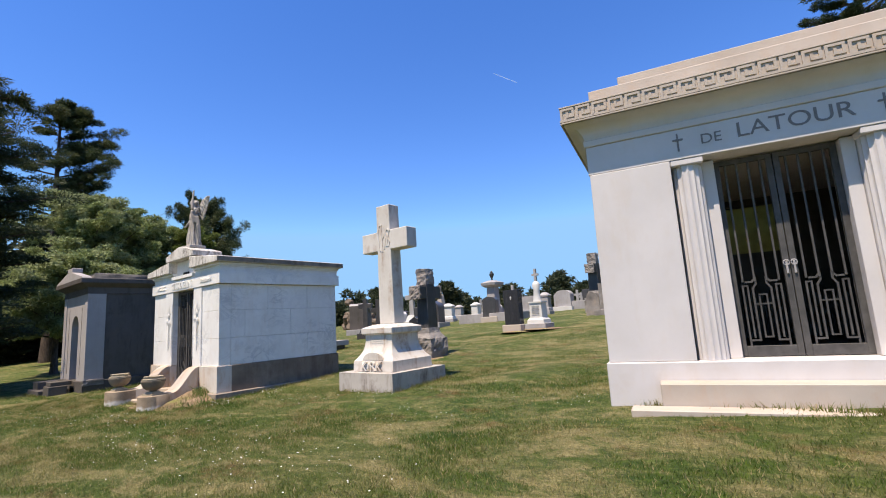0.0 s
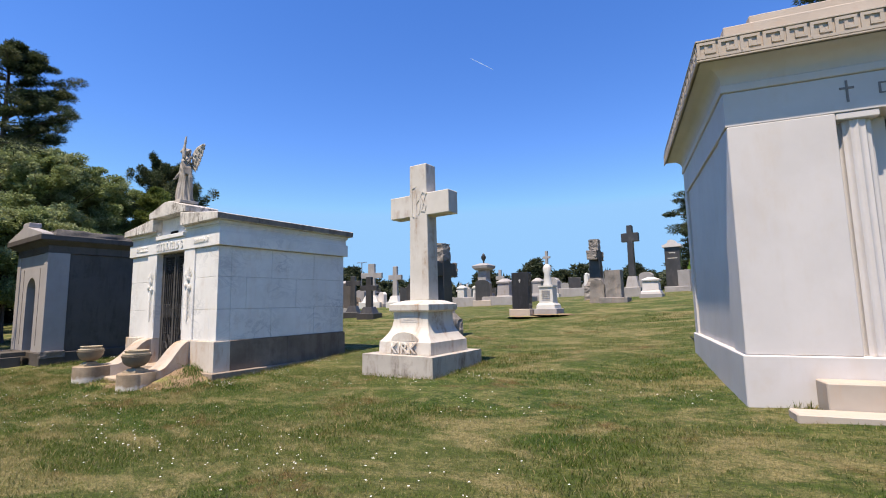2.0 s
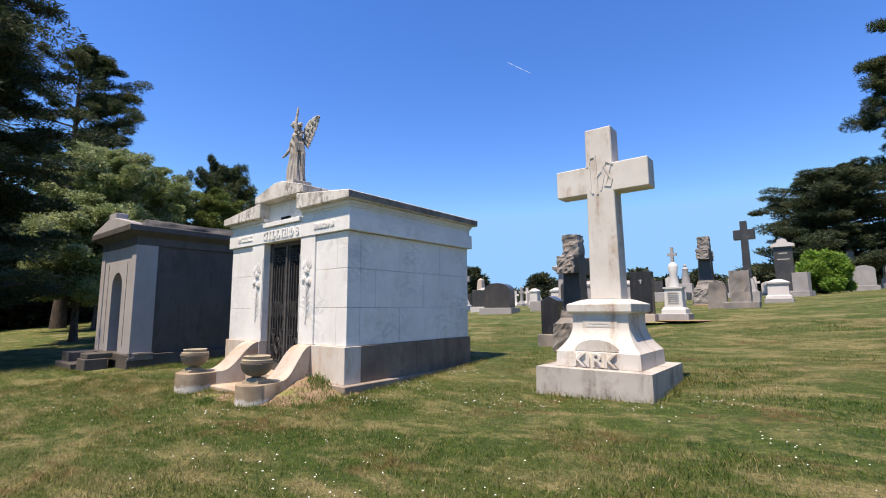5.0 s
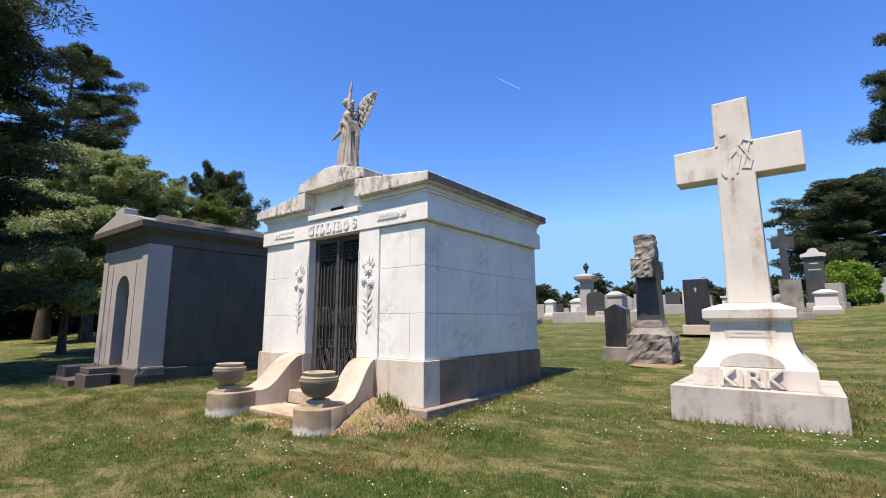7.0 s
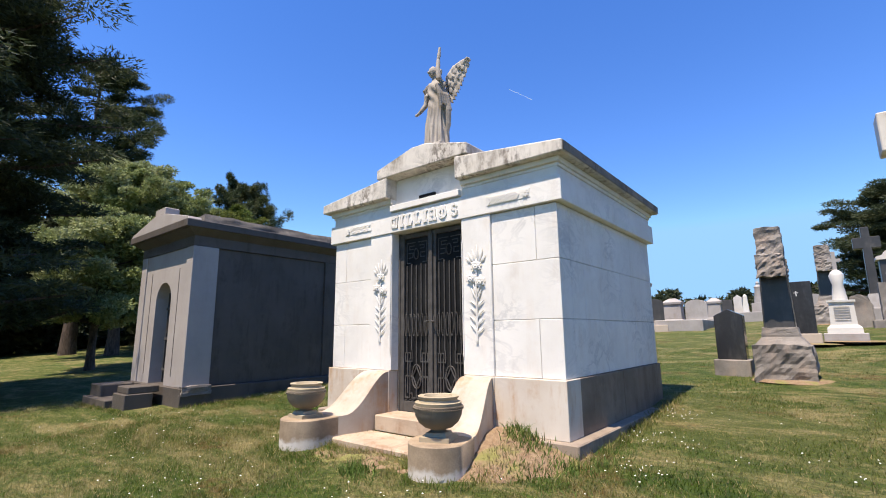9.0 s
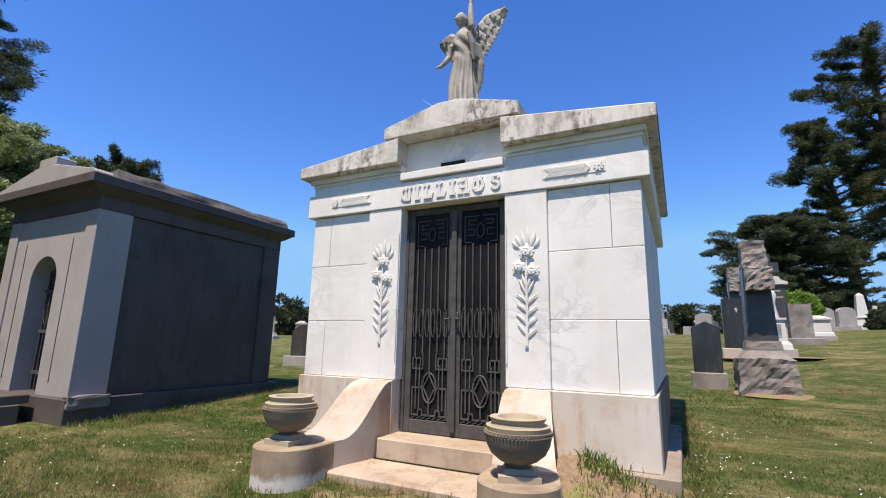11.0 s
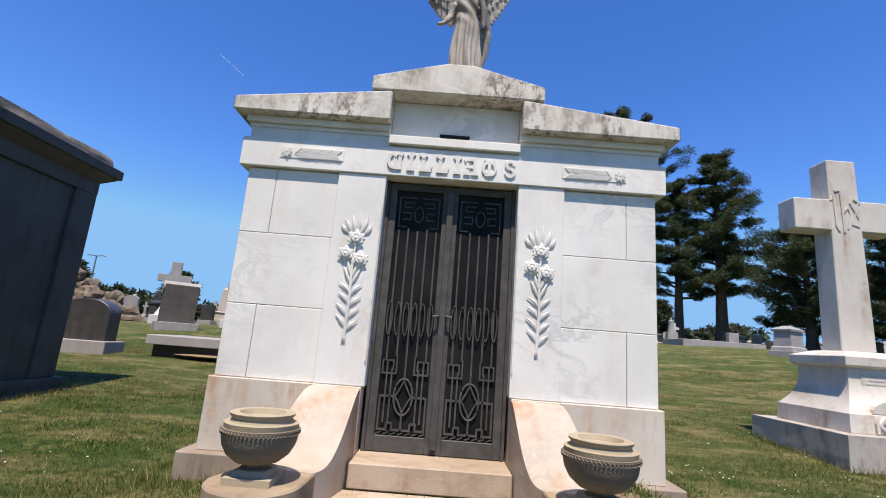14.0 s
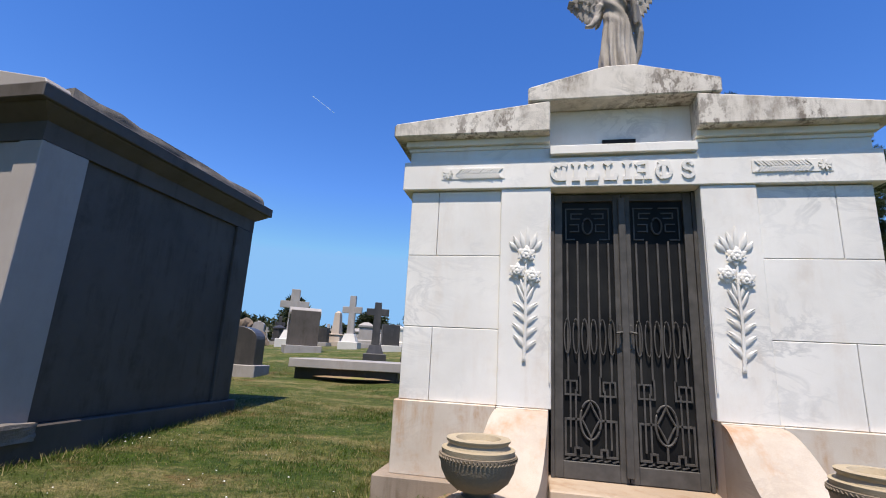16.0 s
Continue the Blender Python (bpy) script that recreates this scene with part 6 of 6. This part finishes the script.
FOOTPRINTS = [(-16.1, -11.4, 5.3, 9.5), (-15.4, -14.4, 4.1, 5.3), (-14.6, -12.9, 4.6, 5.3), (-13.0, -12.1, 4.1, 5.3), (-2.0, 2.2, 6.5, 11.0), (-22.9, -19.5, 3.9, 9.0), (-8.8, -7.05, 6.95, 8.72)]


def lawn_height(x, y):
    s = 1 / (1 + np.exp(-(y - GC) / GW))
    swell = 0.13 / (1 + np.exp(-(x + 3.0))) + 0.08 / (1 + np.exp(x + 18.5))
    return G0 + G1 * x + G2 * y + G3 * s + G4 * x * s + swell


def scatter(rng, n, x0, x1, y0, y1):
    x, y = rng.uniform(x0, x1, n), rng.uniform(y0, y1, n)
    keep = np.ones(n, bool)
    for a, b, c, d in FOOTPRINTS:
        keep &= ~((x > a) & (x < b) & (y > c) & (y < d))
    return x[keep], y[keep]


def grass():
    rng = np.random.default_rng(3)
    xs, ys, hs = [], [], []
    for n, box_, hh in ((150000, (-19, 1, 1.2, 5.5), 0.030), (90000, (-20, 2, 5.5, 10), 0.026), (60000, (-24, 2, 10, 17), 0.022), (30000, (-24, -16, 0, 10), 0.035), (90000, (-17, 3, -2.5, 1.2), 0.030)):
        x, y = scatter(rng, n, *box_)
        xs.append(x), ys.append(y), hs.append(np.full(len(x), hh))
    edge = []
    for a, b, c, d in FOOTPRINTS:
        m = int(420 * ((b - a) + (d - c)))
        s = rng.uniform(0, 2 * ((b - a) + (d - c)), m)
        w, l = b - a, d - c
        x = np.where(s < w, a + s, np.where(s < w + l, b, np.where(s < 2 * w + l, b - (s - w - l), a)))
        y = np.where(s < w, c, np.where(s < w + l, c + (s - w), np.where(s < 2 * w + l, d, d - (s - 2 * w - l))))
        edge.append((x + rng.normal(0, 0.06, m), y + rng.normal(0, 0.06, m)))
    for x, y in edge:
        xs.append(x), ys.append(y), hs.append(np.full(len(x), 0.07))
    x, y, hh = np.concatenate(xs), np.concatenate(ys), np.concatenate(hs)
    n = len(x)
    z = lawn_height(x, y) - 0.02
    hh = hh * rng.uniform(0.6, 1.5, n) + 0.02
    a = rng.uniform(0, 2 * np.pi, n)
    w = rng.uniform(0.004, 0.008, n) * (1 + np.maximum(y - 4, 0) * 0.06)
    lx, ly = rng.normal(0, 0.45, n) * hh, rng.normal(0, 0.45, n) * hh
    v = np.empty((n, 3, 3))
    v[:, 0] = np.stack([x - w * np.cos(a), y - w * np.sin(a), z], 1)
    v[:, 1] = np.stack([x + w * np.cos(a), y + w * np.sin(a), z], 1)
    v[:, 2] = np.stack([x + lx, y + ly, z + hh], 1)
    me = bpy.data.meshes.new("grass")
    me.vertices.add(3 * n)
    me.vertices.foreach_set("co", v.ravel())
    me.loops.add(3 * n)
    me.loops.foreach_set("vertex_index", np.arange(3 * n, dtype=np.int32))
    me.polygons.add(n)
    me.polygons.foreach_set("loop_start", np.arange(0, 3 * n, 3, dtype=np.int32))
    me.update(calc_edges=True)
    me.materials.append(BLADE)
    tagged(new("grass", me), "short mown grass blades, green and straw-coloured", "grass", kind="stuff")


grass()


def daisies():
    rng = np.random.default_rng(8)
    spots = []
    clusters = [(-9.6, 3.0, 0.9, 60), (-6.6, 3.4, 0.8, 60), (-8.2, 2.6, 0.7, 50), (-11.25, 6.6, 0.35, 70), (-11.1, 8.0, 0.35, 60), (-11.0, 5.4, 0.3, 50), (-7.4, 6.6, 0.5, 60), (-5.2, 5.6, 0.6, 30), (-3.0, 6.6, 0.4, 30), (-4.4, 3.2, 0.8, 60), (-12.2, 3.4, 0.5, 40), (-14.8, 3.2, 0.9, 60), (-17.8, 4.6, 1.0, 60), (-19.2, 6.5, 0.4, 40), (-9.2, 6.2, 0.6, 40), (-6.6, 7.4, 0.4, 30), (-18.6, 3.0, 1.0, 40)]
    for cx, cy, s, n in clusters:
        for k in range(int(n * 0.6)):
            spots.append((rng.normal(cx, s), rng.normal(cy, s * 0.5)))
    x, y = scatter(rng, 130, -18, 0, 1.5, 9)
    spots += list(zip(x, y))
    verts, faces = [], []
    for x, y in spots:
        if any(a < x < b and c < y < d for a, b, c, d in FOOTPRINTS):
            continue
        z, r = ground_z(x, y) + rng.uniform(0.025, 0.05), rng.uniform(0.005, 0.011)
        k = len(verts)
        verts.append((x, y, z + 0.006))
        for i in range(7):
            a = 2 * math.pi * i / 7
            verts.append((x + r * math.cos(a), y + r * math.sin(a), z))
        faces += [(k, k + 1 + i, k + 1 + (i + 1) % 7) for i in range(7)]
    ob = raw_mesh("daisies", verts, faces, PETAL)
    tagged(ob, "small white daisies scattered in the lawn", "flowers", kind="stuff")


daisies()


BANKS = ((-12.35, 5.38, 1.00, 1.15, 0.31), (-15.05, 5.40, 0.75, 0.85, 0.20), (-13.7, 4.40, 1.05, 0.50, 0.06))


def bank_rise(x, y):
    best = 0.0
    for bx, by, rx, ry, h in BANKS:
        d = math.hypot((x - bx) / rx, (y - by) / ry)
        best = max(best, h * max(0.0, 1 - d) ** 1.15)
    return best


def soil_bank(name, k, label):
    x, y, rx, ry, h = BANKS[k]
    verts, faces, n, m = [], [], 56, 16
    for j in range(m + 1):
        u = j / m
        for i in range(n):
            a = 2 * math.pi * i / n
            wob = 1 + 0.22 * noise.noise(Vector((math.cos(a) * 2.5 + x, math.sin(a) * 2.5, 0)))
            px, py = x + rx * (1 - u) * wob * math.cos(a), y + ry * (1 - u) * wob * math.sin(a)
            rough = 0.05 * noise.noise(Vector((px * 5, py * 5, 0))) + 0.03 * noise.noise(Vector((px * 14, py * 14, 5)))
            verts.append((px, py, ground_z(px, py) - 0.025 + h * u ** 1.15 + rough * min(1.0, 3 * u + 0.1)))
    for j in range(m):
        for i in range(n):
            k, q = j * n + i, j * n + (i + 1) % n
            faces.append((k, q, q + n, k + n))
    ob = raw_mesh(name, verts, faces, SOIL)
    ob.data.shade_smooth()
    tagged(ob, label, "soil", kind="stuff")


soil_bank("soil_bank", 0, "bare dry soil banked beside the cheek wall")
soil_bank("soil_bank", 1, "bare dry soil banked beside the cheek wall")
soil_bank("soil_patch", 2, "dry soil and litter before the step")


def weeds(name, spots, material, label, seed, wide):
    """Tufts of long blades: each spot is x, y, spread, blades and height."""
    rnd = random.Random(seed)
    verts, faces = [], []
    for x, y, spread_, count, tall in spots:
        for i in range(count):
            px, py = rnd.gauss(x, spread_), rnd.gauss(y, spread_)
            if any(a + 0.02 < px < b - 0.02 and c + 0.02 < py < d - 0.02 for a, b, c, d in SOLIDS):
                continue
            z = ground_z(px, py) + bank_rise(px, py) - 0.03
            h, a = tall * rnd.uniform(0.4, 1.2), rnd.uniform(0, 2 * math.pi)
            lx, ly = rnd.gauss(0, 0.5) * h, rnd.gauss(0, 0.5) * h
            w = wide * rnd.uniform(0.7, 1.3)
            cx, cy = w * math.cos(a), w * math.sin(a)
            k = len(verts)
            verts += [(px - cx, py - cy, z), (px + cx, py + cy, z), (px + lx * 0.4 + cx * 0.8, py + ly * 0.4 + cy * 0.8, z + h * 0.65), (px + lx * 0.4 - cx * 0.8, py + ly * 0.4 - cy * 0.8, z + h * 0.65), (px + lx, py + ly, z + h * 0.95)]
            faces += [(k, k + 1, k + 2, k + 3), (k + 3, k + 2, k + 4)]
    tagged(raw_mesh(name, verts, faces, material), label, "weeds", kind="stuff")


SOLIDS = [(-15.8, -11.6, 5.5, 9.3), (-15.1, -14.4, 4.2, 5.5), (-13.05, -12.3, 4.2, 5.5), (-14.55, -12.95, 4.63, 5.5)]
weeds("weeds", [(-13.35, 4.0, 0.09, 170, 0.15), (-13.15, 3.9, 0.10, 110, 0.10), (-12.15, 5.36, 0.12, 200, 0.13), (-11.95, 5.30, 0.12, 120, 0.09), (-11.45, 5.15, 0.13, 230, 0.09), (-11.25, 5.45, 0.12, 200, 0.09), (-11.3, 5.9, 0.12, 200, 0.08), (-11.75, 4.75, 0.14, 120, 0.06), (-14.3, 4.1, 0.16, 180, 0.08), (-15.5, 5.1, 0.15, 200, 0.09), (-12.3, 4.1, 0.15, 120, 0.07), (-11.4, 4.6, 0.15, 160, 0.07)], WEED, "green grass tufts and weeds at the foot of the mausoleum", 21, 0.005)
weeds("straw", [(-12.1, 5.0, 0.30, 700, 0.05), (-12.0, 4.5, 0.25, 350, 0.04), (-13.7, 4.4, 0.35, 700, 0.05), (-13.9, 3.95, 0.4, 500, 0.05), (-15.2, 4.9, 0.25, 300, 0.05), (-11.5, 4.9, 0.25, 300, 0.05)], STRAW, "dry straw-coloured grass on the bare soil", 22, 0.004)


def vapour_trail():
    """A faint straight trail high in the sky."""
    ob = raw_mesh("vapour_trail", [(-588, 1000, 640), (-528, 1010, 594), (-527.8, 1010, 594.5), (-587.7, 1000, 640.6)], [(0, 1, 2, 3)], PETAL)
    tagged(ob, "faint white vapour trail in the sky", "sky", kind="structure")


vapour_trail()
